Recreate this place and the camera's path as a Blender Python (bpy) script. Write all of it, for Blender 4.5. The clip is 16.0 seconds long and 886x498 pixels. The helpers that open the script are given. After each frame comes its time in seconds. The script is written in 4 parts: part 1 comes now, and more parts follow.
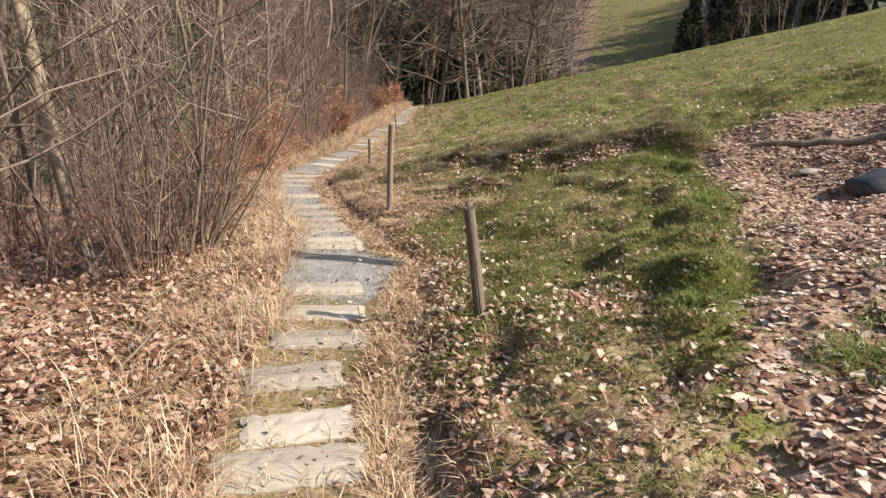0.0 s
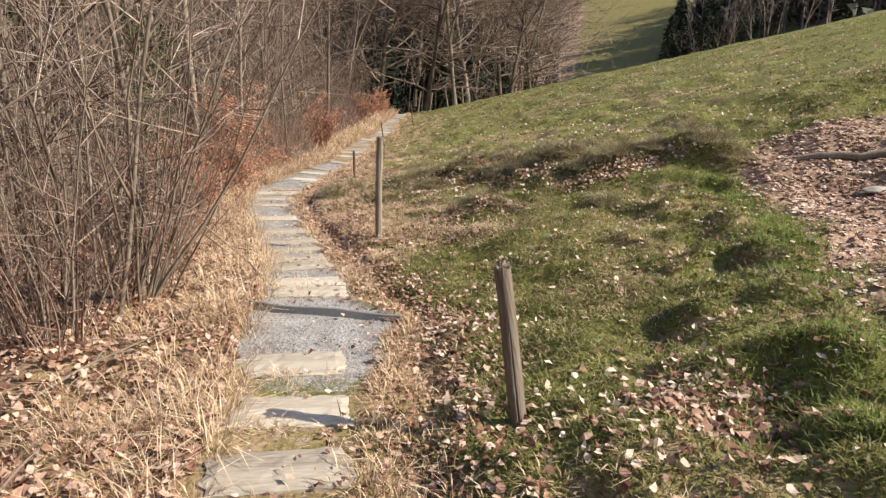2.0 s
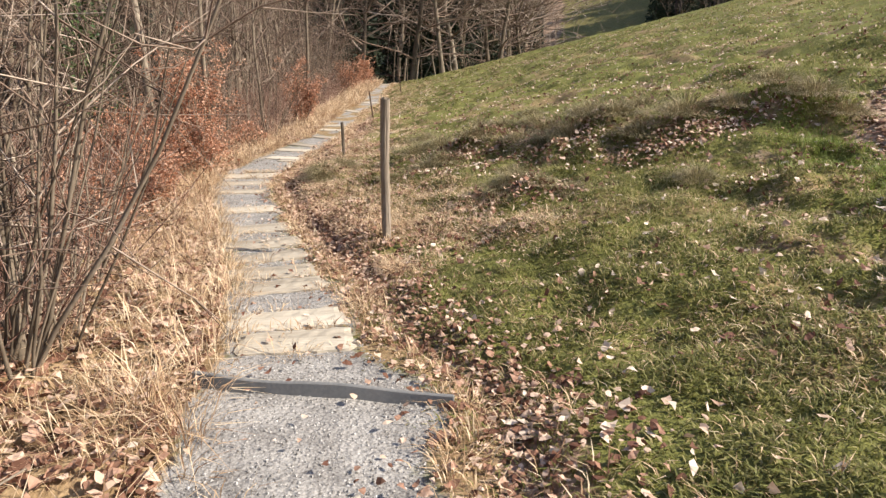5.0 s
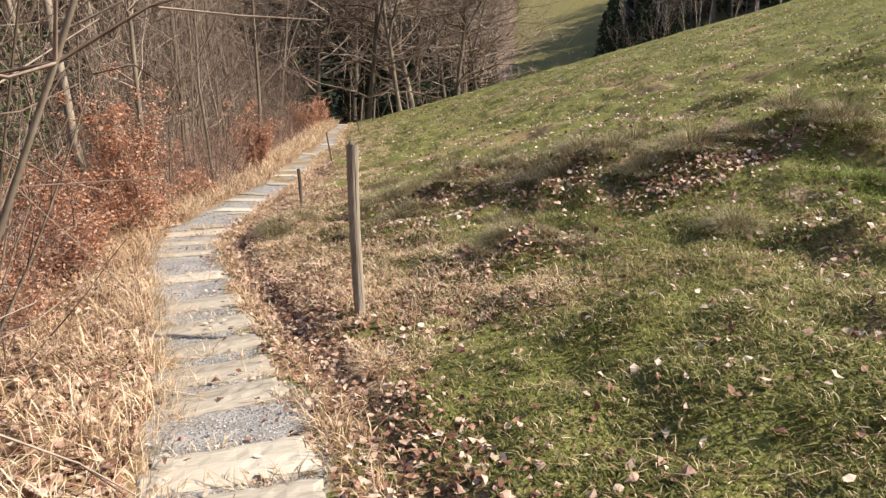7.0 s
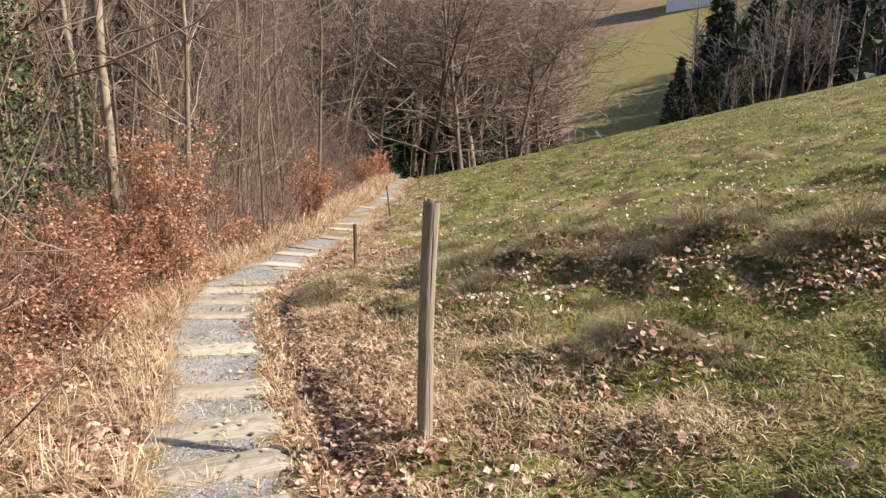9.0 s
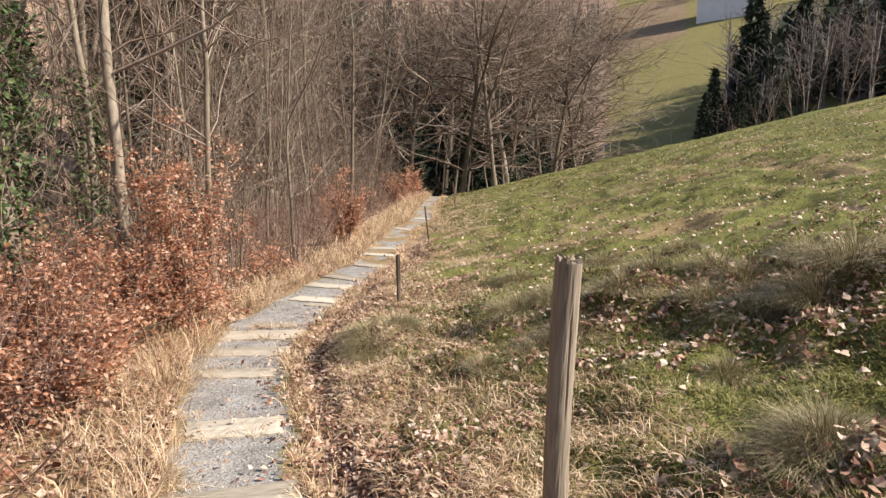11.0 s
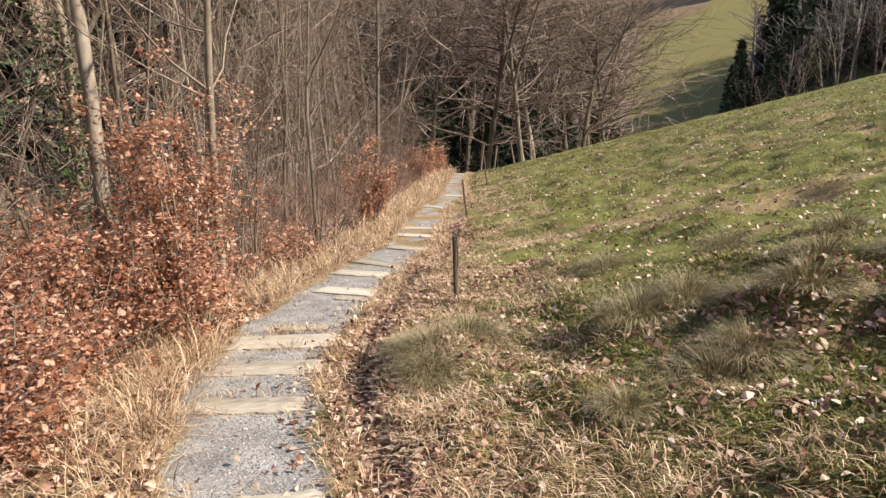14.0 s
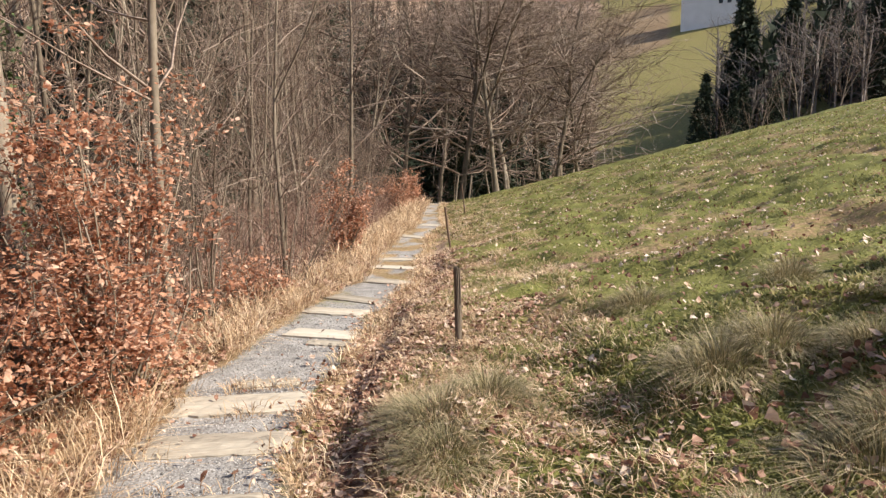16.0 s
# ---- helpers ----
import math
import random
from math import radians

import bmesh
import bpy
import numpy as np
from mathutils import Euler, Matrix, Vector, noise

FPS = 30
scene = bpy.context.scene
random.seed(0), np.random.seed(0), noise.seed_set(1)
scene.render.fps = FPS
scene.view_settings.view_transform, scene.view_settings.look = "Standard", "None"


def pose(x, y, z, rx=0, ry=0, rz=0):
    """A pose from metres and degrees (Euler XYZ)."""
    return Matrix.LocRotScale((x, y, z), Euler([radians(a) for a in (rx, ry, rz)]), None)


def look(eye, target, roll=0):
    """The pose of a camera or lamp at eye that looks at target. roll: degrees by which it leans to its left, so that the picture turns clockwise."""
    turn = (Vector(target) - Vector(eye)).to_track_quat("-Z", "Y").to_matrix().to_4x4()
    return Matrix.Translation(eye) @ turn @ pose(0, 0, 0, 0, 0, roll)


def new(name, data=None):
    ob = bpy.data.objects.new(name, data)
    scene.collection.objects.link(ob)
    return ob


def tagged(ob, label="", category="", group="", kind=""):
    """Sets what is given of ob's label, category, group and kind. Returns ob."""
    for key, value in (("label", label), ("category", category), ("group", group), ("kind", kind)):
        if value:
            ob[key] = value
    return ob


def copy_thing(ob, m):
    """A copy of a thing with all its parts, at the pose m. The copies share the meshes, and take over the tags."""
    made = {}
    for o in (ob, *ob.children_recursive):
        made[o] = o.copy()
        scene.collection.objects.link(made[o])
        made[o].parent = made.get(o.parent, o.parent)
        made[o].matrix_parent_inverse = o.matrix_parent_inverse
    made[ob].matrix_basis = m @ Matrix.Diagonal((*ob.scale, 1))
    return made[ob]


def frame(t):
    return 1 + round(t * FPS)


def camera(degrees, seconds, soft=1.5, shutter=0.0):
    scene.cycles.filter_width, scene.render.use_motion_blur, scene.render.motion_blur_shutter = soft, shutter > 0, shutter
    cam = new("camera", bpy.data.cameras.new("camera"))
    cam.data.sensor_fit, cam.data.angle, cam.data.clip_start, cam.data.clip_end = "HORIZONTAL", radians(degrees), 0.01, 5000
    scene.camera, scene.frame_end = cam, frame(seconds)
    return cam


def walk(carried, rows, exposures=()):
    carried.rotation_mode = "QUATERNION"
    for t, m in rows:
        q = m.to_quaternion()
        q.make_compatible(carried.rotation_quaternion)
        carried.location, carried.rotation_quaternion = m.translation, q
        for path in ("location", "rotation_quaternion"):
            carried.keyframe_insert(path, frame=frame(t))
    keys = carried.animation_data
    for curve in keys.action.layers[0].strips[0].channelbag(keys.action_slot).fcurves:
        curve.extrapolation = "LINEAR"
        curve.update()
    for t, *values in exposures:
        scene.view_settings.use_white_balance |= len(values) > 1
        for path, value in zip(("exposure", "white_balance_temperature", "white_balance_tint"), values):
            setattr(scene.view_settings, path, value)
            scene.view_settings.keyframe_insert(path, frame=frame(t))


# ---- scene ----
cam = camera(64.4, 16.0, soft=1.4)
PATH = [
    (0, (0.26, 0.469, 0.992), (0.217, 2.394, 0.452), 1.9),
    (0.5, (0.231, 0.878, 0.977), (0.205, 2.796, 0.414), 0.3),
    (1, (0.233, 1.271, 0.918), (0.197, 3.194, 0.372), 2.1),
    (1.5, (0.139, 1.689, 0.877), (0.212, 3.627, 0.387), 1.7),
    (2, (0.056, 2.052, 0.884), (0.052, 3.983, 0.365), 1.7),
    (2.5, (-0.094, 2.405, 0.82), (-0.043, 4.321, 0.251), 3.2),
    (3, (-0.146, 2.76, 0.759), (-0.064, 4.69, 0.243), 1.7),
    (5.5, (-0.416, 4.609, 0.516), (-0.391, 6.516, -0.085), -0.2),
    (6, (-0.441, 4.877, 0.529), (-0.386, 6.819, 0.056), -1.8),
    (6.5, (-0.451, 5.255, 0.413), (-0.369, 7.191, -0.082), 1.1),
    (7, (-0.517, 5.556, 0.455), (-0.366, 7.488, -0.04), -1.4),
    (7.5, (-0.558, 5.88, 0.359), (-0.435, 7.835, -0.044), -1.2),
    (8, (-0.636, 6.176, 0.409), (-0.607, 8.15, 0.087), -0.7),
    (8.5, (-0.671, 6.522, 0.366), (-0.622, 8.494, 0.039), -0.2),
    (9, (-0.695, 6.941, 0.328), (-0.685, 8.913, -0.006), 1.4),
    (9.5, (-0.788, 7.321, 0.328), (-0.753, 9.302, 0.055), -0.4),
    (10, (-0.87, 7.677, 0.354), (-0.943, 9.658, 0.09), 0.2),
    (12.5, (-1.358, 9.22, 0.134), (-1.419, 11.182, -0.246), 1.1),
    (13, (-1.479, 9.557, 0.065), (-1.673, 11.506, -0.336), 2.3),
    (13.5, (-1.554, 9.825, 0.052), (-1.667, 11.784, -0.335), -0.2),
    (14, (-1.596, 10.098, 0.036), (-1.711, 12.064, -0.312), -0.1),
    (14.5, (-1.672, 10.348, 0.033), (-1.723, 12.313, -0.337), -1.0),
    (15, (-1.757, 10.68, -0.037), (-1.824, 12.663, -0.288), -0.4),
    (15.5, (-1.842, 10.939, -0.026), (-1.891, 12.919, -0.302), -0.5),
    (16, (-1.887, 11.27, -0.162), (-1.915, 13.253, -0.419), -0.1),
]
walk(cam, [(t, look(eye, target, roll)) for t, eye, target, roll in PATH], [(0.0, 0.86), (2.5, 0.94), (8.5, 1.04), (13.5, 0.97), (16.0, 1.05)])

# ---- world, sun ----
SUN_EL, SUN_AZ = radians(37.5), radians(101)
world = bpy.data.worlds.new("world")
scene.world = world
world.use_nodes = True
wn = world.node_tree.nodes
sky = wn.new("ShaderNodeTexSky")
sky.sky_type, sky.sun_disc, sky.sun_elevation, sky.sun_rotation = "NISHITA", False, SUN_EL, SUN_AZ
wn["Background"].inputs["Strength"].default_value = 0.10
world.node_tree.links.new(sky.outputs[0], wn["Background"].inputs["Color"])
sun_data = bpy.data.lights.new("sun", "SUN")
sun_data.energy, sun_data.angle, sun_data.color = 4.6, radians(0.5), (1.0, 0.905, 0.77)
sun = new("sun", sun_data)
to_sun = Vector((math.cos(SUN_EL) * math.sin(SUN_AZ), math.cos(SUN_EL) * math.cos(SUN_AZ), math.sin(SUN_EL)))
sun.matrix_world = look(to_sun * 60, (0, 0, 0))

# ---- materials ----


def material(name, colors, scale=8.0, fine=60.0, rough=0.85, bump=0.3, island=0.0, stretch=(1, 1, 1), per_object=0.0, bump_dist=0.01, through_light=0.0):
    """A varied surface: colours from dark to light over two scales of noise, fine relief, and a shift from piece to piece."""
    m = bpy.data.materials.new(name)
    m.use_nodes = True
    n, l = m.node_tree.nodes, m.node_tree.links
    bsdf = n["Principled BSDF"]
    bsdf.inputs["Roughness"].default_value = rough
    bsdf.inputs["Specular IOR Level"].default_value = 0.25
    tc, mp = n.new("ShaderNodeTexCoord"), n.new("ShaderNodeMapping")
    mp.inputs["Scale"].default_value = stretch
    l.new(tc.outputs["Object"], mp.inputs["Vector"])
    big, small = n.new("ShaderNodeTexNoise"), n.new("ShaderNodeTexNoise")
    for node, s in ((big, scale), (small, fine)):
        node.inputs["Scale"].default_value, node.inputs["Detail"].default_value = s, 4
        l.new(mp.outputs[0], node.inputs["Vector"])
    mix = n.new("ShaderNodeMix")
    mix.inputs[0].default_value = 0.45
    l.new(big.outputs[0], mix.inputs[2]), l.new(small.outputs[0], mix.inputs[3])
    value = mix.outputs[0]
    for amount, source in ((island, "geo"), (per_object, "obj")):
        if amount:
            node = n.new("ShaderNodeNewGeometry" if source == "geo" else "ShaderNodeObjectInfo")
            out = node.outputs["Random Per Island" if source == "geo" else "Random"]
            add, sub = n.new("ShaderNodeMath"), n.new("ShaderNodeMath")
            sub.operation, sub.inputs[1].default_value = "SUBTRACT", 0.5
            l.new(out, sub.inputs[0])
            add.operation, add.inputs[1].default_value = "MULTIPLY_ADD", amount
            l.new(sub.outputs[0], add.inputs[0]), l.new(value, add.inputs[2])
            value = add.outputs[0]
    ramp = n.new("ShaderNodeValToRGB")
    e = ramp.color_ramp.elements
    while len(e) < len(colors):
        e.new(0.5)
    for i, c in enumerate(colors):
        e[i].position, e[i].color = 0.22 + 0.56 * i / max(1, len(colors) - 1), (*c, 1)
    l.new(value, ramp.inputs[0]), l.new(ramp.outputs[0], bsdf.inputs["Base Color"])
    if bump:
        b = n.new("ShaderNodeBump")
        b.inputs["Strength"].default_value, b.inputs["Distance"].default_value = bump, bump_dist
        l.new(mix.outputs[0], b.inputs["Height"]), l.new(b.outputs[0], bsdf.inputs["Normal"])
    if through_light:
        tr, ms = n.new("ShaderNodeBsdfTranslucent"), n.new("ShaderNodeMixShader")
        ms.inputs[0].default_value = through_light
        l.new(ramp.outputs[0], tr.inputs["Color"])
        l.new(bsdf.outputs[0], ms.inputs[1]), l.new(tr.outputs[0], ms.inputs[2])
        l.new(ms.outputs[0], n["Material Output"].inputs["Surface"])
    return m


GRASS = material("grass", [(0.105, 0.098, 0.034), (0.18, 0.19, 0.056), (0.27, 0.268, 0.092), (0.46, 0.39, 0.2)], 0.6, 5, 0.6, 0, island=0.65, through_light=0.48)
LUSH = material("lush_grass", [(0.11, 0.135, 0.03), (0.185, 0.235, 0.052), (0.28, 0.325, 0.095)], 0.8, 6, 0.55, 0, island=0.5, through_light=0.4)
STRAW = material("straw", [(0.22, 0.13, 0.075), (0.44, 0.3, 0.18), (0.62, 0.46, 0.3), (0.73, 0.59, 0.42)], 0.7, 6, 0.7, 0, island=0.6, through_light=0.2)
RUSH = material("rush", [(0.1, 0.088, 0.042), (0.2, 0.172, 0.088), (0.31, 0.26, 0.145), (0.48, 0.39, 0.25)], 1.0, 8, 0.6, 0, island=0.6, through_light=0.15)
LITTER = material("dead_leaf", [(0.14, 0.065, 0.045), (0.32, 0.185, 0.13), (0.5, 0.355, 0.265), (0.68, 0.56, 0.46)], 2, 40, 0.75, 0.2, island=0.9, through_light=0.15)
BROWN_LITTER = material("brown_leaf", [(0.13, 0.06, 0.038), (0.28, 0.15, 0.1), (0.42, 0.26, 0.185), (0.6, 0.44, 0.34)], 2, 40, 0.75, 0.2, island=0.9, through_light=0.15)
BEECH = material("beech_leaf", [(0.24, 0.095, 0.05), (0.42, 0.2, 0.118), (0.55, 0.3, 0.19), (0.67, 0.45, 0.33)], 1.5, 30, 0.6, 0.2, island=0.7, through_light=0.42)
IVY = material("ivy_leaf", [(0.025, 0.045, 0.014), (0.055, 0.09, 0.028), (0.11, 0.14, 0.055)], 2, 20, 0.45, 0.1, island=0.5)
NEEDLES = material("needles", [(0.012, 0.02, 0.013), (0.028, 0.04, 0.023), (0.052, 0.066, 0.036)], 1.5, 10, 0.7, 0, island=0.5)
BARK = material("bark", [(0.06, 0.046, 0.034), (0.125, 0.097, 0.07), (0.21, 0.17, 0.127), (0.34, 0.29, 0.23)], 4, 34, 0.85, 0.5, stretch=(1, 1, 0.35), per_object=0.3)
TAN_BARK = material("tan_bark", [(0.12, 0.088, 0.06), (0.24, 0.185, 0.13), (0.36, 0.29, 0.21), (0.46, 0.38, 0.29)], 4, 34, 0.85, 0.5, stretch=(1, 1, 0.35))
TWIG = material("twig", [(0.065, 0.042, 0.032), (0.13, 0.088, 0.066), (0.225, 0.165, 0.128), (0.4, 0.325, 0.265)], 2, 20, 0.8, 0, island=0.5, per_object=0.25)
BRAMBLE = material("bramble", [(0.085, 0.044, 0.033), (0.17, 0.094, 0.069), (0.275, 0.17, 0.128), (0.42, 0.305, 0.245)], 2, 20, 0.8, 0, island=0.6, per_object=0.25)
FAR_TWIG = material("far_twig", [(0.06, 0.052, 0.05), (0.105, 0.09, 0.085), (0.16, 0.14, 0.13)], 0.05, 0.6, 0.9, 0, island=0.5)
SLEEPER = material("sleeper_wood", [(0.17, 0.142, 0.11), (0.33, 0.288, 0.23), (0.45, 0.4, 0.325), (0.55, 0.495, 0.415)], 3.5, 40, 0.85, 0.5, stretch=(0.25, 1.6, 1), per_object=0.3)
POST = material("post_wood", [(0.06, 0.045, 0.033), (0.14, 0.11, 0.08), (0.24, 0.195, 0.15), (0.35, 0.295, 0.235)], 9, 70, 0.85, 0.7, stretch=(1.6, 1.6, 0.12), per_object=0.2)
DARK_POST = material("dark_post_wood", [(0.035, 0.026, 0.02), (0.085, 0.064, 0.047), (0.15, 0.118, 0.088), (0.24, 0.195, 0.15)], 9, 70, 0.85, 0.7, stretch=(1.6, 1.6, 0.12), per_object=0.2)
RUBBER = material("rubber", [(0.11, 0.112, 0.113), (0.17, 0.17, 0.17), (0.24, 0.232, 0.222)], 6, 60, 0.75, 0.2)
STEEL = material("rusty_steel", [(0.06, 0.04, 0.03), (0.12, 0.075, 0.05), (0.19, 0.13, 0.1)], 12, 80, 0.7, 0.3)
STONE = material("gravel_stone", [(0.13, 0.122, 0.115), (0.24, 0.226, 0.21), (0.35, 0.335, 0.32), (0.45, 0.432, 0.415)], 10, 60, 0.85, 0.2, island=0.5)
ROCK = material("dark_rock", [(0.02, 0.022, 0.027), (0.045, 0.048, 0.055), (0.1, 0.1, 0.11)], 5, 40, 0.5, 0.4)
PALE_ROCK = material("pale_stone", [(0.22, 0.19, 0.16), (0.36, 0.32, 0.27), (0.5, 0.45, 0.39)], 6, 50, 0.85, 0.4)
PLASTER = material("plaster", [(0.5, 0.5, 0.52), (0.58, 0.58, 0.6), (0.66, 0.66, 0.67)], 0.6, 6, 0.9, 0.1)
ROOFING = material("roof_tiles", [(0.11, 0.11, 0.12), (0.17, 0.17, 0.18), (0.24, 0.24, 0.25)], 0.8, 9, 0.8, 0.2)
GLASS = material("window_glass", [(0.02, 0.025, 0.03), (0.04, 0.045, 0.05)], 1, 4, 0.12, 0)
ROADWAY = material("concrete", [(0.38, 0.36, 0.33), (0.46, 0.44, 0.41), (0.54, 0.52, 0.49)], 0.5, 6, 0.9, 0.1)

# ground: meadow, gravel, leaf litter, straw and ploughed soil laid over one another by the "cover" attribute
GROUND = bpy.data.materials.new("ground")
GROUND.use_nodes = True
gn, gl = GROUND.node_tree.nodes, GROUND.node_tree.links
g_bsdf = gn["Principled BSDF"]
g_bsdf.inputs["Roughness"].default_value, g_bsdf.inputs["Specular IOR Level"].default_value = 0.92, 0.15
g_tc = gn.new("ShaderNodeTexCoord")


def layer(colors, scale, scale2, detail=6):
    a, b, mix, ramp = gn.new("ShaderNodeTexNoise"), gn.new("ShaderNodeTexNoise"), gn.new("ShaderNodeMix"), gn.new("ShaderNodeValToRGB")
    for node, s in ((a, scale), (b, scale2)):
        node.inputs["Scale"].default_value, node.inputs["Detail"].default_value = s, detail
        gl.new(g_tc.outputs["Object"], node.inputs["Vector"])
    mix.inputs[0].default_value = 0.55
    gl.new(a.outputs[0], mix.inputs[2]), gl.new(b.outputs[0], mix.inputs[3]), gl.new(mix.outputs[0], ramp.inputs[0])
    e = ramp.color_ramp.elements
    while len(e) < len(colors):
        e.new(0.5)
    for i, c in enumerate(colors):
        e[i].position, e[i].color = 0.3 + 0.4 * i / (len(colors) - 1), (*c, 1)
    return ramp.outputs[0], mix.outputs[0]


turf, turf_h = layer([(0.062, 0.053, 0.025), (0.125, 0.123, 0.037), (0.18, 0.182, 0.051), (0.28, 0.25, 0.105)], 2.2, 38)
gravel, gravel_h = layer([(0.11, 0.1, 0.093), (0.22, 0.207, 0.195), (0.335, 0.318, 0.3), (0.46, 0.44, 0.415)], 4, 80)
litter, litter_h = layer([(0.08, 0.048, 0.032), (0.21, 0.135, 0.09), (0.36, 0.25, 0.18), (0.5, 0.39, 0.3)], 1.1, 24)
straw, straw_h = layer([(0.12, 0.08, 0.045), (0.27, 0.185, 0.1), (0.44, 0.32, 0.19)], 1.3, 26)
soil, soil_h = layer([(0.13, 0.085, 0.05), (0.2, 0.14, 0.085), (0.26, 0.19, 0.12)], 0.06, 0.8)
cover = gn.new("ShaderNodeAttribute")
cover.attribute_name = "cover"
sep = gn.new("ShaderNodeSeparateColor")
gl.new(cover.outputs["Color"], sep.inputs[0])
ragged = gn.new("ShaderNodeTexNoise")
ragged.inputs["Scale"].default_value, ragged.inputs["Detail"].default_value = 13, 6
gl.new(g_tc.outputs["Object"], ragged.inputs["Vector"])
color = turf
for col, src in ((straw, sep.outputs[2]), (litter, sep.outputs[1]), (gravel, sep.outputs[0]), (soil, cover.outputs["Alpha"])):
    edge, ms = gn.new("ShaderNodeMath"), gn.new("ShaderNodeMapRange")
    edge.operation = "ADD"
    gl.new(src, edge.inputs[0]), gl.new(ragged.outputs[0], edge.inputs[1])
    ms.inputs[1].default_value, ms.inputs[2].default_value = 0.82, 1.18
    gl.new(edge.outputs[0], ms.inputs[0])
    mx = gn.new("ShaderNodeMix")
    mx.data_type = "RGBA"
    gl.new(ms.outputs[0], mx.inputs[0]), gl.new(color, mx.inputs[6]), gl.new(col, mx.inputs[7])
    color = mx.outputs[2]
gl.new(color, g_bsdf.inputs["Base Color"])
g_bump = gn.new("ShaderNodeBump")
g_bump.inputs["Strength"].default_value, g_bump.inputs["Distance"].default_value = 0.9, 0.035
gl.new(turf_h, g_bump.inputs["Height"]), gl.new(g_bump.outputs[0], g_bsdf.inputs["Normal"])

# ---- mesh helpers ----


def fast_mesh(name, verts, faces, mat, smooth=False):
    """A mesh from arrays of corners and of faces that all have the same number of corners."""
    me = bpy.data.meshes.new(name)
    verts, faces = np.asarray(verts, np.float32), np.asarray(faces, np.int32)
    k = faces.shape[1]
    me.vertices.add(len(verts)), me.loops.add(faces.size), me.polygons.add(len(faces))
    me.vertices.foreach_set("co", verts.ravel())
    me.loops.foreach_set("vertex_index", faces.ravel())
    me.polygons.foreach_set("loop_start", np.arange(0, faces.size, k, dtype=np.int32))
    me.polygons.foreach_set("loop_total", np.full(len(faces), k, np.int32))
    me.polygons.foreach_set("use_smooth", np.full(len(faces), smooth, bool))
    me.materials.append(mat)
    me.update(calc_edges=True)
    return me


def bm_mesh(name, bm, mat, smooth=False):
    me = bpy.data.meshes.new(name)
    bm.normal_update()
    bm.to_mesh(me)
    bm.free()
    for p in me.polygons:
        p.use_smooth = smooth
    me.materials.append(mat)
    return me


def part(name, me, parent, label=""):
    ob = new(name, me)
    ob.parent = parent
    return tagged(ob, label, kind="stuff" if name in STUFF else "")


STUFF = ("foliage", "thicket", "twigs", "leafage", "branchwork", "spray")


class Tubes:
    """Collects tapered tubes along lines, into one mesh of quads."""

    def __init__(self):
        self.v, self.f, self.n = [], [], 0

    def add(self, line, radii, sides=4, rough=0.0, rng=None):
        line = np.asarray(line, float)
        radii = np.asarray(radii, float)
        tang = np.gradient(line, axis=0)
        tang /= np.linalg.norm(tang, axis=1)[:, None] + 1e-9
        ref = np.array([1.0, 0, 0]) if abs(tang[0, 0]) < 0.8 else np.array([0, 1.0, 0])
        a = np.cross(tang, ref)
        a /= np.linalg.norm(a, axis=1)[:, None] + 1e-9
        b = np.cross(tang, a)
        ang = np.linspace(0, 2 * np.pi, sides, endpoint=False)
        r = np.repeat(radii[:, None], sides, 1)
        if rough:
            r = r * (1 + rough * rng.standard_normal(r.shape))
        ring = line[:, None, :] + r[:, :, None] * (np.cos(ang)[None, :, None] * a[:, None, :] + np.sin(ang)[None, :, None] * b[:, None, :])
        k = len(line)
        i = np.arange(k - 1)[:, None] * sides
        j = np.arange(sides)[None, :]
        j2 = (j + 1) % sides
        self.v.append(ring.reshape(-1, 3))
        self.f.append((np.stack([i + j, i + j2, i + sides + j2, i + sides + j], -1).reshape(-1, 4)) + self.n)
        self.n += k * sides

    def mesh(self, name, mat):
        return fast_mesh(name, np.concatenate(self.v), np.concatenate(self.f), mat, True)


def grow(rng, start, way, length, steps, wobble, lift=0.0):
    """A wandering line that starts at start and heads way."""
    p, d = np.array(start, float), np.array(way, float)
    d /= np.linalg.norm(d)
    out = [p.copy()]
    for _ in range(steps):
        d = d + wobble * rng.standard_normal(3) + np.array([0, 0, lift])
        d /= np.linalg.norm(d)
        p = p + d * length / steps
        out.append(p.copy())
    return np.array(out)


def blades(name, root, height, width, bend, mat, rng, turn=None):
    """Grass blades: long narrow diamonds folded over to one side, two triangles each."""
    n = len(root)
    turn = rng.uniform(0, 2 * np.pi, n) if turn is None else turn + 0.5 * rng.standard_normal(n)
    a = turn + np.pi / 2 + 0.5 * rng.standard_normal(n)
    side = np.stack([np.cos(a), np.sin(a), np.zeros(n)], 1) * (width / 2)[:, None]
    over = np.stack([np.cos(turn), np.sin(turn), np.zeros(n)], 1) * (bend * height)[:, None]
    up = np.zeros((n, 3))
    up[:, 2] = height
    rise = np.clip(1.1 - 0.7 * bend, 0.12, 1)[:, None]
    mid, tip = root + 0.5 * up * (0.5 + 0.5 * rise) + 0.3 * over, root + up * rise + over
    v = np.stack([root, mid - side, mid + side, tip], 1).reshape(-1, 3)
    k = np.arange(n)[:, None, None] * 4
    f = (k + np.array([[0, 2, 1], [1, 2, 3]])[None]).reshape(-1, 3)
    return fast_mesh(name, v, f, mat)


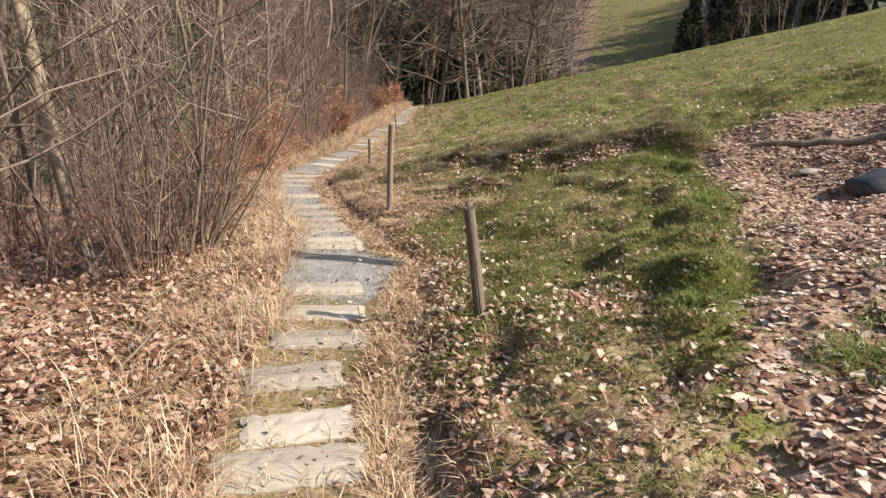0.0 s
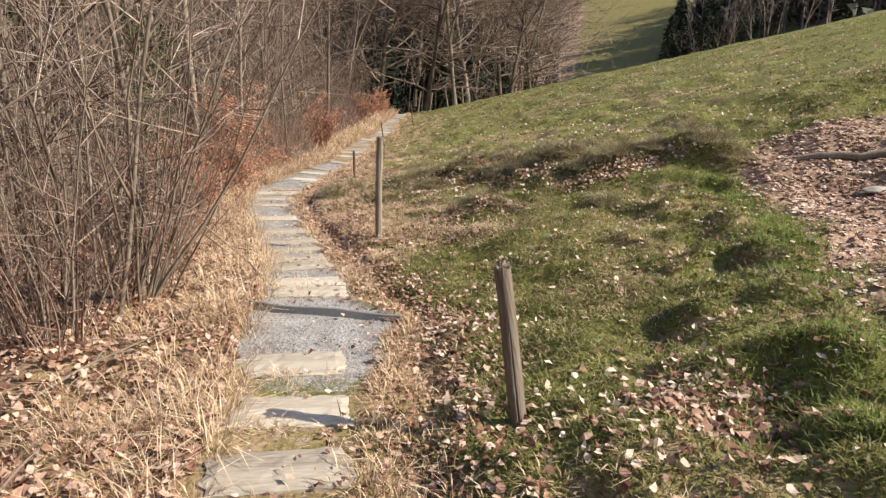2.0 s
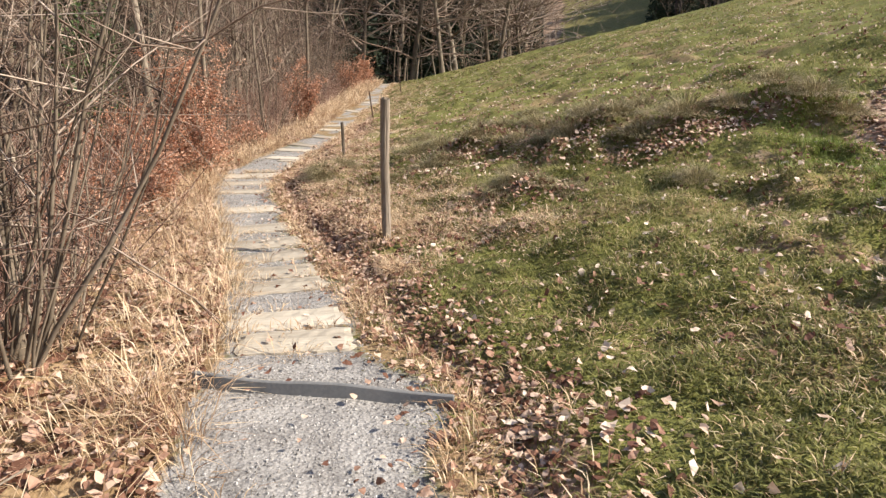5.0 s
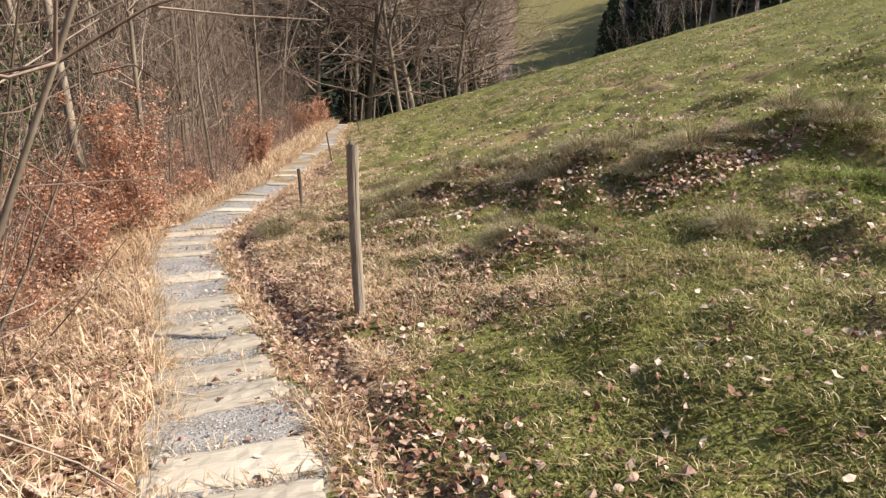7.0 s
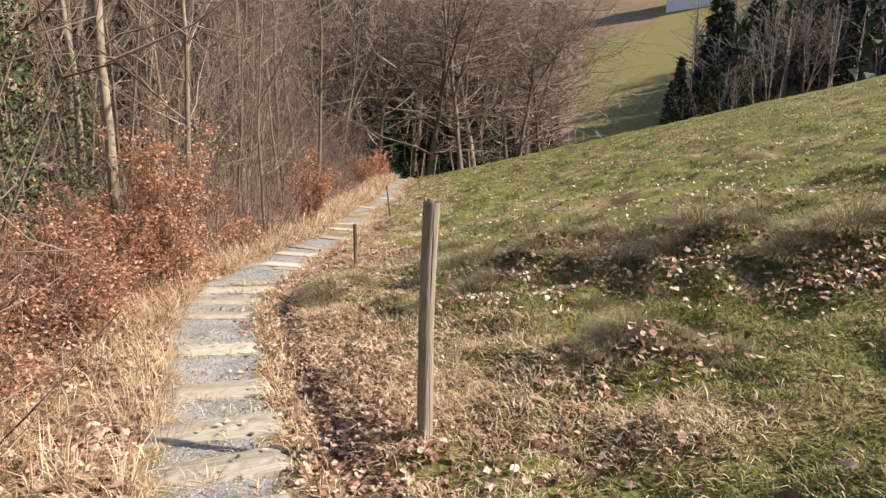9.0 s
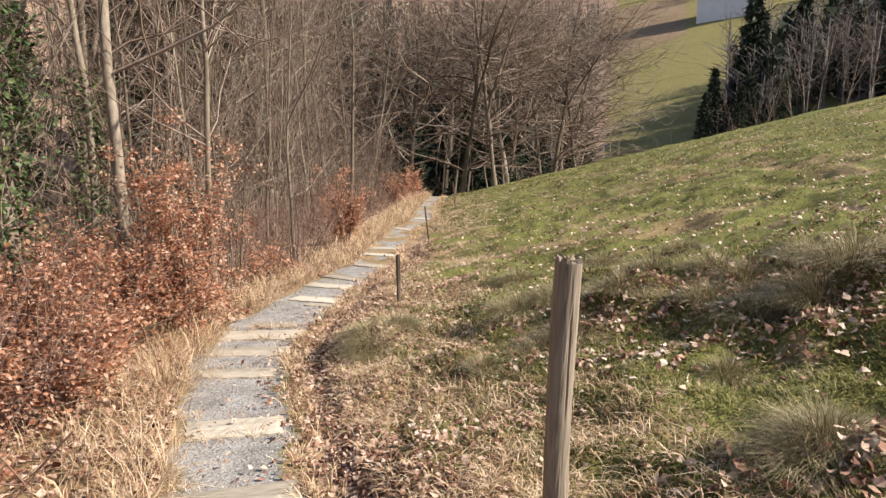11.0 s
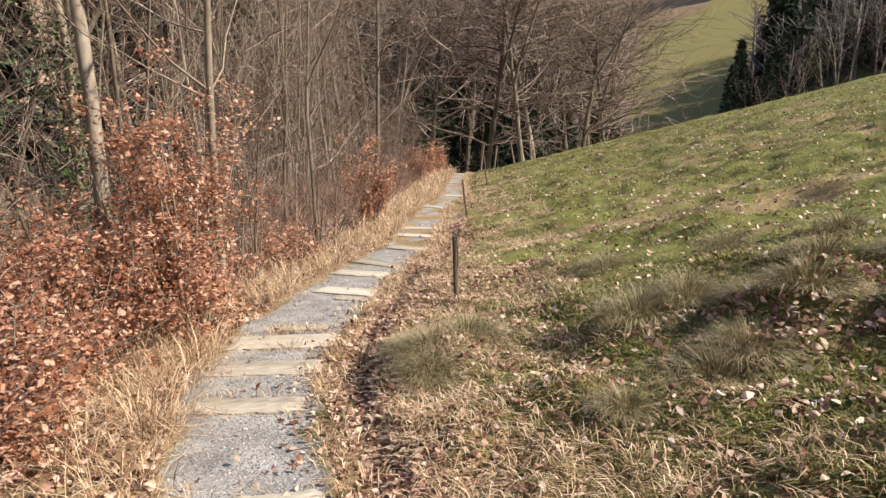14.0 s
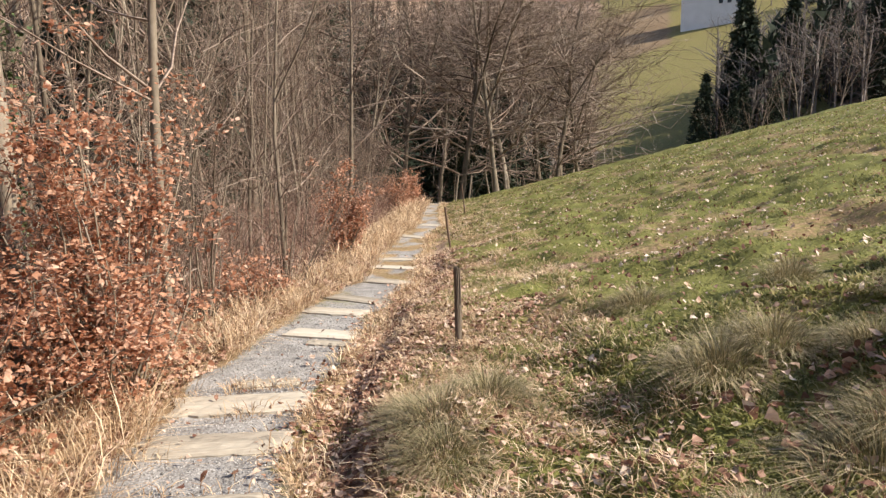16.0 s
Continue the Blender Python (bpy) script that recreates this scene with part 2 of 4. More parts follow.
def leaves(name, place, size, tilt, mat, rng, fold=0.3):
    """Single dead leaves: uneven pointed blades, cupped along the midrib, rolled lengthwise and crumpled."""
    n = len(place)
    shape = np.array([[-0.5, 0, 0], [-0.22, 0.25, 0], [-0.22, -0.25, 0], [0.06, 0.33, 0], [0.06, -0.33, 0], [0.3, 0.2, 0], [0.3, -0.2, 0], [0.52, 0, 0]])
    a, ax, am = rng.uniform(0, 2 * np.pi, n), rng.uniform(0, 2 * np.pi, n), tilt * np.abs(rng.standard_normal(n))
    local = np.repeat(shape[None], n, 0) + rng.normal(0, 0.055, (n, 8, 3)) * np.array([1, 1, 0.6])
    cup, roll = rng.uniform(-0.4, 1.6, n) * fold, rng.uniform(-0.5, 1.5, n) * fold
    local[:, :, 2] += cup[:, None] * np.abs(local[..., 1]) + roll[:, None] * local[..., 0] ** 2
    local[:, :, 1] *= rng.uniform(0.65, 1.15, n)[:, None]
    ca, sa = np.cos(a)[:, None], np.sin(a)[:, None]
    x, y, z = local[..., 0] * ca - local[..., 1] * sa, local[..., 0] * sa + local[..., 1] * ca, local[..., 2]
    u = np.stack([np.cos(ax), np.sin(ax), np.zeros(n)], 1)
    p = np.stack([x, y, z], -1)
    c, s = np.cos(am)[:, None, None], np.sin(am)[:, None, None]
    dot = (p * u[:, None, :]).sum(-1, keepdims=True)
    p = p * c + np.cross(np.repeat(u[:, None, :], 8, 1), p) * s + u[:, None, :] * dot * (1 - c)
    v = (place[:, None, :] + p * size[:, None, None]).reshape(-1, 3)
    k = np.arange(n)[:, None, None] * 8
    f = (k + np.array([[0, 2, 1], [1, 2, 3], [2, 4, 3], [3, 4, 5], [4, 6, 5], [5, 6, 7]])[None]).reshape(-1, 3)
    return fast_mesh(name, v, f, mat)


def tufts(rng, x, y, each, spread):
    """Roots in tufts round the given places, and the way in which each blade leans out."""
    dx, dy = rng.normal(0, spread, len(x) * each), rng.normal(0, spread, len(x) * each)
    return np.repeat(x, each) + dx, np.repeat(y, each) + dy, np.arctan2(dy, dx)


# ---- the lie of the land ----
LINE_Y = [-30, 0, 3, 4.2, 5.4, 7.2, 8.4, 9.2, 10.2, 11.7, 12.9, 14.15, 14.9, 15.6, 17.6, 19, 21.2, 23, 28, 30.8, 33, 38, 50, 70]
LINE_X = [1.5, 0.25, -0.4, -0.6, -0.68, -0.88, -1.26, -1.43, -1.76, -2.27, -2.65, -3.06, -3.2, -3.27, -3.24, -3.16, -2.78, -2.83, -2.85, -2.5, -2.65, -2.75, -2.8, -3.5]
FALL_Y = [-40, 0, 3, 5, 5.9, 6.5, 7.2, 7.9, 9, 9.7, 10.1, 10.8, 12, 13, 14, 15, 15.5, 18, 25, 35, 45, 52, 65, 95, 112, 225, 420, 900]
FALL_Z = [3.2, -0.42, -0.72, -0.89, -0.99, -1.03, -1.06, -1.115, -1.26, -1.35, -1.385, -1.455, -1.55, -1.605, -1.66, -1.72, -1.74, -1.83, -1.95, -2.1, -2.35, -2.9, -5.6, -13.0, -12.0, 16, 75, 250]


def value_noise(x, y, seed=0):
    xi, yi = np.floor(x), np.floor(y)
    fx, fy = x - xi, y - yi
    fx, fy = fx * fx * (3 - 2 * fx), fy * fy * (3 - 2 * fy)

    def h(a, b):
        s = np.sin(a * 127.1 + b * 311.7 + seed * 74.7) * 43758.5453
        return s - np.floor(s)
    return (h(xi, yi) * (1 - fx) + h(xi + 1, yi) * fx) * (1 - fy) + (h(xi, yi + 1) * (1 - fx) + h(xi + 1, yi + 1) * fx) * fy - 0.5


def step01(a, b, v):
    t = np.clip((v - a) / (b - a), 0, 1)
    return t * t * (3 - 2 * t)


def litter_edge(y):
    return np.interp(y, [-5, 2, 3.5, 5, 5.6, 7.2, 9, 11, 12.2, 12.6], [0.9, 1.2, 1.6, 2.25, 2.5, 2.95, 3.35, 3.7, 4.4, 9])


MOUNDS = [(5.5, 8.8, 2.6, -0.45), (1.75, 13.25, 0.34, 0.32), (1.28, 13.2, 0.22, -0.2), (2.75, 12.55, 0.36, 0.2), (3.8, 11.95, 0.36, 0.2), (0.72, 11.15, 0.22, 0.14), (1.0, 13.6, 0.35, 0.1), (3.5, 12.3, 0.45, 0.14), (0.2, 14.3, 0.3, 0.11), (-0.5, 14.6, 0.3, 0.1),
          (-1.9, 14.7, 0.35, 0.15), (1.44, 4.82, 0.2, -0.15), (1.74, 4.92, 0.24, 0.06), (1.42, 6.02, 0.2, -0.1), (1.68, 6.1, 0.2, 0.05), (2.3, 7.35, 0.2, -0.08), (2.6, 7.45, 0.24, 0.06), (2.15, 9.55, 0.22, -0.08), (2.48, 9.65, 0.24, 0.08), (0.9, 11.4, 0.3, -0.08), (1.7, 12.3, 0.3, -0.1)]
rough = np.random.default_rng(77)
for k in range(16):
    MOUNDS.append((rough.uniform(0.2, 1.7), rough.uniform(2.3, 4.6), rough.uniform(0.1, 0.2), rough.uniform(-0.1, 0.08)))
for k in range(16):
    MOUNDS.append((rough.uniform(0.3, 4.5), rough.uniform(10.8, 16), rough.uniform(0.18, 0.32), rough.uniform(-0.1, 0.14)))
for k in range(18):
    yy = rough.uniform(3.2, 11)
    MOUNDS.append((0.5 + 0.25 * yy + rough.normal(0, 0.5), yy, rough.uniform(0.16, 0.3), rough.uniform(-0.11, 0.1)))

for k, yy in enumerate(np.arange(3.6, 11.2, 0.55)):
    MOUNDS.append((float(litter_edge(yy)) - rough.uniform(0.2, 0.8), yy, rough.uniform(0.15, 0.26), 0.08 if k % 2 else -0.07))


def path_x(y):
    return np.interp(y, LINE_Y, LINE_X)


def half(y):
    return np.interp(y, [3, 5, 7, 8, 12, 15, 18, 21, 40], [0.26, 0.3, 0.5, 0.35, 0.32, 0.4, 0.42, 0.31, 0.3])


def path_z(y):
    return np.interp(y, FALL_Y, FALL_Z)


def height(x, y, fine=True):
    x, y = np.asarray(x, float), np.asarray(y, float)
    c, z = path_x(y), path_z(y)
    w = half(y)
    r, l = np.clip(x - c - w, 0, 160), np.maximum(c - w - x, 0)
    out = z + (0.25 * r - 0.18 * (1 - np.exp(-r / 2)))
    out += -0.09 * np.minimum(l, 9) + 0.5 * np.maximum(l - 13, 0)
    out += 0.05 * step01(0, 0.5, l) * (1 - step01(0.5, 1.5, l))
    if fine:
        side = step01(0.0, 0.7, r) + step01(0, 0.5, l)
        near = 1 - step01(40, 70, y)
        out += side * near * (0.16 * value_noise(x * 1.1, y * 1.1, 3) + 0.12 * value_noise(x * 2.4, y * 2.4, 5) + 0.06 * value_noise(x * 5.5, y * 5.5, 8))
        out += (0.25 * value_noise(x * 0.14, y * 0.14, 11) + 0.22 * np.minimum(value_noise(x * 0.9, y * 1.7, 13) + 0.18, 0)) * step01(2, 6, r) * near
        out += 0.012 * value_noise(x * 7, y * 7, 4) * near
        out -= 0.06 * np.exp(-((r - 0.32) / 0.14) ** 2) * near
        rim = np.exp(-((x - litter_edge(y) + 0.55) / 0.7) ** 2) * step01(3, 4, y) * (1 - step01(10.5, 12, y))
        out += rim * (0.16 * value_noise(x * 3.6, y * 3.9, 51) + 0.08 * value_noise(x * 8, y * 8.5, 52))
        for mx, my, mr, mh in MOUNDS:
            out += mh * np.exp(-((x - mx) ** 2 + (y - my) ** 2) / mr ** 2)
    return out


def stretch_axis(fine_from, fine_to, step, low, high, growth=1.09):
    mid = list(np.arange(fine_from, fine_to, step))
    s, v, up = step, fine_to, []
    while v < high:
        up.append(v)
        s *= growth
        v += s
    s, v, down = step, fine_from, []
    while v > low:
        s *= growth
        v -= s
        down.append(v)
    return np.array(down[::-1] + mid + up + [high])


gx, gy = stretch_axis(-6, 6, 0.085, -500, 600, 1.08), stretch_axis(0.8, 24, 0.09, -60, 900, 1.034)
X, Y = np.meshgrid(gx, gy)
Z = height(X, Y)
nx, ny = len(gx), len(gy)
idx = (np.arange(ny - 1)[:, None] * nx + np.arange(nx - 1)[None]).ravel()
ground_me = fast_mesh("ground", np.stack([X, Y, Z], -1).reshape(-1, 3), np.stack([idx, idx + 1, idx + nx + 1, idx + nx], 1), GROUND, True)
c, = (path_x(Y),)
R, L = X - c - half(Y), c - half(Y) - X
wob = 0.25 * value_noise(X * 3, Y * 3, 21)
gravel_m = (0.3 + 0.7 * step01(5.6, 6.3, Y) * (1 - 0.45 * step01(8.8, 9.4, Y) * (1 - step01(11.0, 11.8, Y)))) * (1 - step01(-0.1, 0.16, np.maximum(R, L) + wob)) * (1 - 0.75 * step01(16, 22, Y) * step01(-0.3, 0.2, value_noise(X * 4, Y * 2, 71)))
straw_m = np.maximum(step01(-0.1, 0.1, L + wob) * (1 - step01(1.0, 1.7, L + wob)), step01(-0.05, 0.1, R + wob) * (1 - step01(0.25, 0.5, R + wob)) * 0.9)
straw_m = np.maximum(straw_m, 0.7 * step01(16, 22, Y) * (1 - step01(45, 50, Y)) * (1 - step01(0.2, 0.4, np.maximum(R, L))))
straw_m = np.maximum(straw_m, 0.6 * (1 - step01(5.4, 6.2, Y)) * (1 - step01(0.3, 0.5, np.maximum(R, L))))
straw_m = np.maximum(straw_m, step01(0.1, 0.3, R) * (1 - step01(0.8, 2.2, R + wob)) * step01(8.5, 11, Y) * (0.45 + 0.6 * value_noise(X * 1.3, Y * 1.3, 44)))
thatch = value_noise(X * 0.7, Y * 0.7, 60) + 0.6 * value_noise(X * 1.9, Y * 1.9, 61) + 0.35 * value_noise(X * 5, Y * 5, 62)
straw_m = np.maximum(straw_m, step01(0.3, 0.8, R) * step01(0.0, 0.55, thatch) * 0.6 * (1 - step01(45, 60, Y)))
straw_m = np.maximum(straw_m, 0.42 * step01(75, 95, Y))
wood_m = step01(0.8, 1.8, L + wob)
field = (X > 0.2 * (Y - 11) - 2) & (X < 0.52 * (Y - 11)) | (Y < 80)
wood_m = np.maximum(wood_m, np.where(field, 0.0, 1.0))
patch_m = step01(-0.2, 0.25, X - litter_edge(Y) + wob) * (1 - step01(12.0, 12.6, Y + wob))
bare_m = 0.6 * np.exp(-((X - 1.25) / 0.4) ** 2 - ((Y - 5.0) / 0.9) ** 2) + 0.5 * np.exp(-((X - 2.3) / 1.6) ** 2 - ((Y - 12.9) / 0.9) ** 2) + 0.45 * np.exp(-((X - 0.6) / 1.1) ** 2 - ((Y - 14.2) / 0.9) ** 2)
for mx, my, mr, mh in MOUNDS[1:]:
    if mh < 0:
        bare_m = np.maximum(bare_m, 0.75 * np.exp(-((X - mx) ** 2 + (Y - my) ** 2) / (0.9 * mr) ** 2))
worn_m = step01(0.22, 0.42, value_noise(X * 2.1, Y * 3.0, 91) + 0.45 * value_noise(X * 4.5, Y * 6.0, 92)) * step01(1.0, 2.2, R) * (1 - step01(38, 50, Y))
bare_m = np.maximum(bare_m, 0.55 * worn_m)
bare_m = np.maximum(bare_m, 0.55 * (1 - step01(4.2, 5.0, Y + 2 * wob)) * step01(0.1, 0.3, R) * (1 - step01(1.2, 1.8, X)))
groove_m = 0.8 * np.exp(-((R - 0.38) / 0.22) ** 2) * (1 - step01(24, 34, Y))
soil_m = step01(222, 230, Y + 16 * value_noise(X / 25, Y / 25, 2)) * (1 - step01(304, 308, Y)) * step01(-40, 0, X) * (1 - step01(0.28, 0.3, X / np.maximum(Y - 11, 1)))
mask = np.stack([gravel_m, np.clip(np.maximum(np.maximum(wood_m, patch_m), np.maximum(groove_m, bare_m)), 0, 1), np.clip(straw_m, 0, 1), soil_m], -1)
attr = ground_me.color_attributes.new("cover", "FLOAT_COLOR", "POINT")
attr.data.foreach_set("color", mask.astype(np.float32).ravel())
ground = tagged(new("ground", ground_me), "grassy hillside meadow with gravel footpath and leaf-strewn wood floor", "ground", kind="structure")

# ---- the path's sleepers, water bar and gravel ----
STEPS = [(-0.72, 2.97, -0.10, 3.13, 0.34), (-0.72, 3.34, -0.22, 3.52, 0.33), (-0.90, 3.97, -0.38, 4.16, 0.37), (-0.93, 4.68, -0.34, 4.80, 0.35), (-1.03, 5.36, -0.42, 5.43, 0.38),
         (-1.15, 6.08, -0.57, 6.19, 0.41), (-1.42, 7.82, -0.79, 7.91, 0.34), (-1.56, 8.22, -0.90, 8.37, 0.36), (-1.76, 9.09, -1.15, 9.32, 0.35), (-2.00, 9.58, -1.31, 9.79, 0.36),
         (-2.05, 10.14, -1.49, 10.42, 0.33), (-2.39, 10.72, -1.65, 10.99, 0.38), (-2.59, 11.50, -1.89, 11.75, 0.38), (-2.88, 12.68, -2.28, 12.84, 0.34), (-3.40, 14.04, -2.69, 14.14, 0.26),
         (-3.56, 14.84, -2.76, 14.95, 0.34), (-3.67, 15.54, -2.83, 15.69, 0.40), (-3.42, 16.05, -3.00, 16.12, 0.18), (-3.20, 17.38, -2.70, 17.27, 0.14), (-3.45, 17.82, -2.75, 17.66, 0.32),
         (-3.52, 18.91, -2.82, 18.73, 0.31), (-3.38, 19.76, -2.63, 19.34, 0.31), (-3.08, 21.03, -2.42, 20.74, 0.31), (-3.20, 22.45, -2.48, 22.25, 0.31), (-3.23, 23.36, -2.44, 23.36, 0.26),
         (-3.20, 27.80, -2.54, 27.30, 0.38), (-2.80, 30.80, -2.08, 30.70, 0.38), (-3.20, 36.60, -2.33, 36.50, 0.40), (-3.10, 40.50, -2.20, 40.50, 0.36), (-3.30, 44.50, -2.40, 44.50, 0.40)]


def sleeper(rng, width, deep):
    """A weathered timber, split and worn at its edges and ends."""
    bm = bmesh.new()
    nx_, ny_ = 14, 7
    top = [[None] * ny_ for _ in range(nx_)]
    for i in range(nx_):
        for j in range(ny_):
            u, v = i / (nx_ - 1) - 0.5, j / (ny_ - 1) - 0.5
            edge = max(abs(u) * 2, abs(v) * 2)
            worn = 0.014 * max(0, edge - 0.82) / 0.18 + rng.normal(0, 0.0003)
            x = u * width + (0.018 * rng.standard_normal() if abs(u) == 0.5 else 0)
            y = v * deep + (0.007 * rng.standard_normal() if abs(v) == 0.5 else 0.004 * rng.standard_normal())
            top[i][j] = bm.verts.new((x, y, -worn - (0.006 if j in (2, 4) and rng.random() < 0.4 else 0)))
    for i in range(nx_ - 1):
        for j in range(ny_ - 1):
            bm.faces.new((top[i][j], top[i + 1][j], top[i + 1][j + 1], top[i][j + 1]))
    rim = [top[i][0] for i in range(nx_)] + [top[-1][j] for j in range(1, ny_)] + [top[i][-1] for i in range(nx_ - 2, -1, -1)] + [top[0][j] for j in range(ny_ - 2, 0, -1)]
    low = [bm.verts.new((v.co.x, v.co.y, -0.14)) for v in rim]
    for k in range(len(rim)):
        k2 = (k + 1) % len(rim)
        bm.faces.new((rim[k], low[k], low[k2], rim[k2]))
    bm.faces.new(low[::-1])
    return bm


rs = np.random.default_rng(4)
for xl, yl, xr, yr, deep in STEPS:
    sy = (yl + yr) / 2
    me = bm_mesh("timber_step", sleeper(rs, math.hypot(xr - xl, yr - yl), deep * 0.96), SLEEPER)
    ob = tagged(new("timber_step", me), "weathered pale timber sleeper set into the gravel path", "step", "timber steps of the footpath")
    slope = math.atan2(path_z(sy + 0.4) - path_z(sy - 0.4), 0.8)
    ob.matrix_world = pose((xl + xr) / 2, sy, float(path_z(sy)) + 0.03, math.degrees(slope) * 0.5, 0, math.degrees(math.atan2(yr - yl, xr - xl)))

bar = new("water_bar")
tagged(bar, "dark grey rubber water bar across the gravel path", "water bar")
bar.matrix_world = pose(-0.87, 7.17, float(path_z(7.15)), 0, 0, -11)
bm = bmesh.new()
bmesh.ops.create_cube(bm, size=1, matrix=Matrix.Translation((0, 0, 0.0)) @ Matrix.Diagonal((1.24, 0.022, 0.12, 1)))
bmesh.ops.subdivide_edges(bm, edges=[e for e in bm.edges if abs(e.verts[0].co.x - e.verts[1].co.x) > 0.5], cuts=12)
for v in bm.verts:
    v.co.y += 0.012 * math.sin(v.co.x * 5) + (0.018 if v.co.z > 0 else 0)
    v.co.z += 0.006 * math.sin(v.co.x * 9 + 1)
bmesh.ops.bevel(bm, geom=bm.edges[:], offset=0.004, segments=1, affect="EDGES", clamp_overlap=True)
part("rubber_strip", bm_mesh("rubber_strip", bm, RUBBER), bar)
bm = bmesh.new()
bmesh.ops.create_cube(bm, size=1, matrix=Matrix.Translation((0, 0.065, -0.06)) @ Matrix.Diagonal((1.18, 0.08, 0.14, 1)))
bmesh.ops.bevel(bm, geom=bm.edges[:], offset=0.008, segments=2, affect="EDGES")
part("backing_timber", bm_mesh("backing_timber", bm, SLEEPER), bar, "timber half buried behind the strip")

# ---- fence posts ----


def post_mesh(rng, tall, radius, mat, split=True):
    """A weathered round post: grooves along the grain, a few deep splits, a chipped top."""
    rings, sides = 26, 44
    grain = rng.normal(0, 0.013, sides)
    grain = (grain + np.roll(grain, 1) + np.roll(grain, -1)) / 2
    cracks = [(int(j), rng.uniform(0.05, 0.14), rng.uniform(0.0, 0.7), rng.uniform(0.15, 0.5)) for j in rng.integers(0, sides, 9 if split else 3)]
    cracks.append((int(rng.integers(0, sides)), 0.28, 0.6, 0.5))
    wave, chip = rng.uniform(0, 6, 3), rng.normal(0, 0.008, sides)
    low_side = rng.integers(0, sides)
    v, f = [], []
    for i in range(rings):
        q = min(1.0, i / (rings - 2))
        z = -0.25 + (tall + 0.25) * q - (0.012 if i == rings - 2 else 0)
        dx, dy = 0.008 * math.sin(z * 3 + wave[0]), 0.008 * math.sin(z * 2.3 + wave[1])
        for j in range(sides):
            a = 2 * np.pi * j / sides
            r = radius * (1 + 0.05 * np.sin(2 * a + wave[2]) + 0.03 * np.sin(z * 7 + 2 * a) + grain[j] * (0.6 + 0.4 * np.sin(z * 5 + j)) + 0.008 * rng.standard_normal())
            for cj, deep, start, long in cracks:
                if (j - cj) % sides < 1 + (deep > 0.2) and start < q <= start + long:
                    r *= 1 - deep
            worn = 0.0
            if i == rings - 1:
                r *= 0.82 + 0.1 * rng.random()
                worn = chip[j] - 0.014 * max(0.0, math.cos(2 * np.pi * (j - low_side) / sides))
            v.append((dx + r * np.cos(a), dy + r * np.sin(a), z + worn))
    for i in range(rings - 1):
        for j in range(sides):
            j2 = (j + 1) % sides
            f.append((i * sides + j, i * sides + j2, (i + 1) * sides + j2, (i + 1) * sides + j))
    v.append((0, 0, tall - 0.01))
    me = bpy.data.meshes.new("shaft")
    top = (rings - 1) * sides
    me.from_pydata(v, [], f + [(top + j, top + (j + 1) % sides, len(v) - 1) for j in range(sides)])
    me.materials.append(mat)
    return me


POSTS = [(0.44, 5.1, 0.0, 0.76, 0.042, -1, -9.7, "leaning weathered round wooden fence post, short and split"), (-0.75, 10.36, -0.01, 1.26, 0.038, 0, 0.5, "tall grey weathered wooden fence post with splits"),
         (-1.85, 16.46, -0.97, 0.47, 0.026, 0, -2, "short dark wooden stake beside the path")]
for px, py, top_z, tall, rad, rx_, ry_, label in POSTS:
    ob = tagged(new("fence_post", post_mesh(rs, tall, rad, DARK_POST if tall < 1 else POST)), label, "fence post", "fence posts along the path")
    ob.matrix_world = pose(px, py, top_z - tall, rx_, ry_, 0)
for px, py, tall, lean in ((-1.93, 24.3, 0.8, -8), (-1.5, 33.5, 0.95, -7)):
    t = Tubes()
    t.add([(0, 0, -0.2), (0, 0, tall * 0.5), (0.01, 0, tall)], [0.024, 0.022, 0.02], 6)
    ob = tagged(new("fence_rod", t.mesh("fence_rod", STEEL)), "thin rusty steel fence rod leaning beside the path", "fence post", "fence posts along the path")
    ob.matrix_world = pose(px, py, float(height(px, py)), 0, lean, 0)

for px, py, tall in ((-1.75, 44.5, 1.3), (-1.1, 46.0, 1.2), (0.0, 48.0, 1.3), (1.0, 49.5, 1.2)):
    ob = tagged(new("fence_post", post_mesh(rs, tall, 0.045, POST)), "pale wooden fence post at the meadow's crest", "fence post", "fence posts along the path")
    ob.matrix_world = pose(px, py, float(height(px, py)), 0, float(rs.normal(0, 5)), 0)

# ---- bare trees and shrubs ----


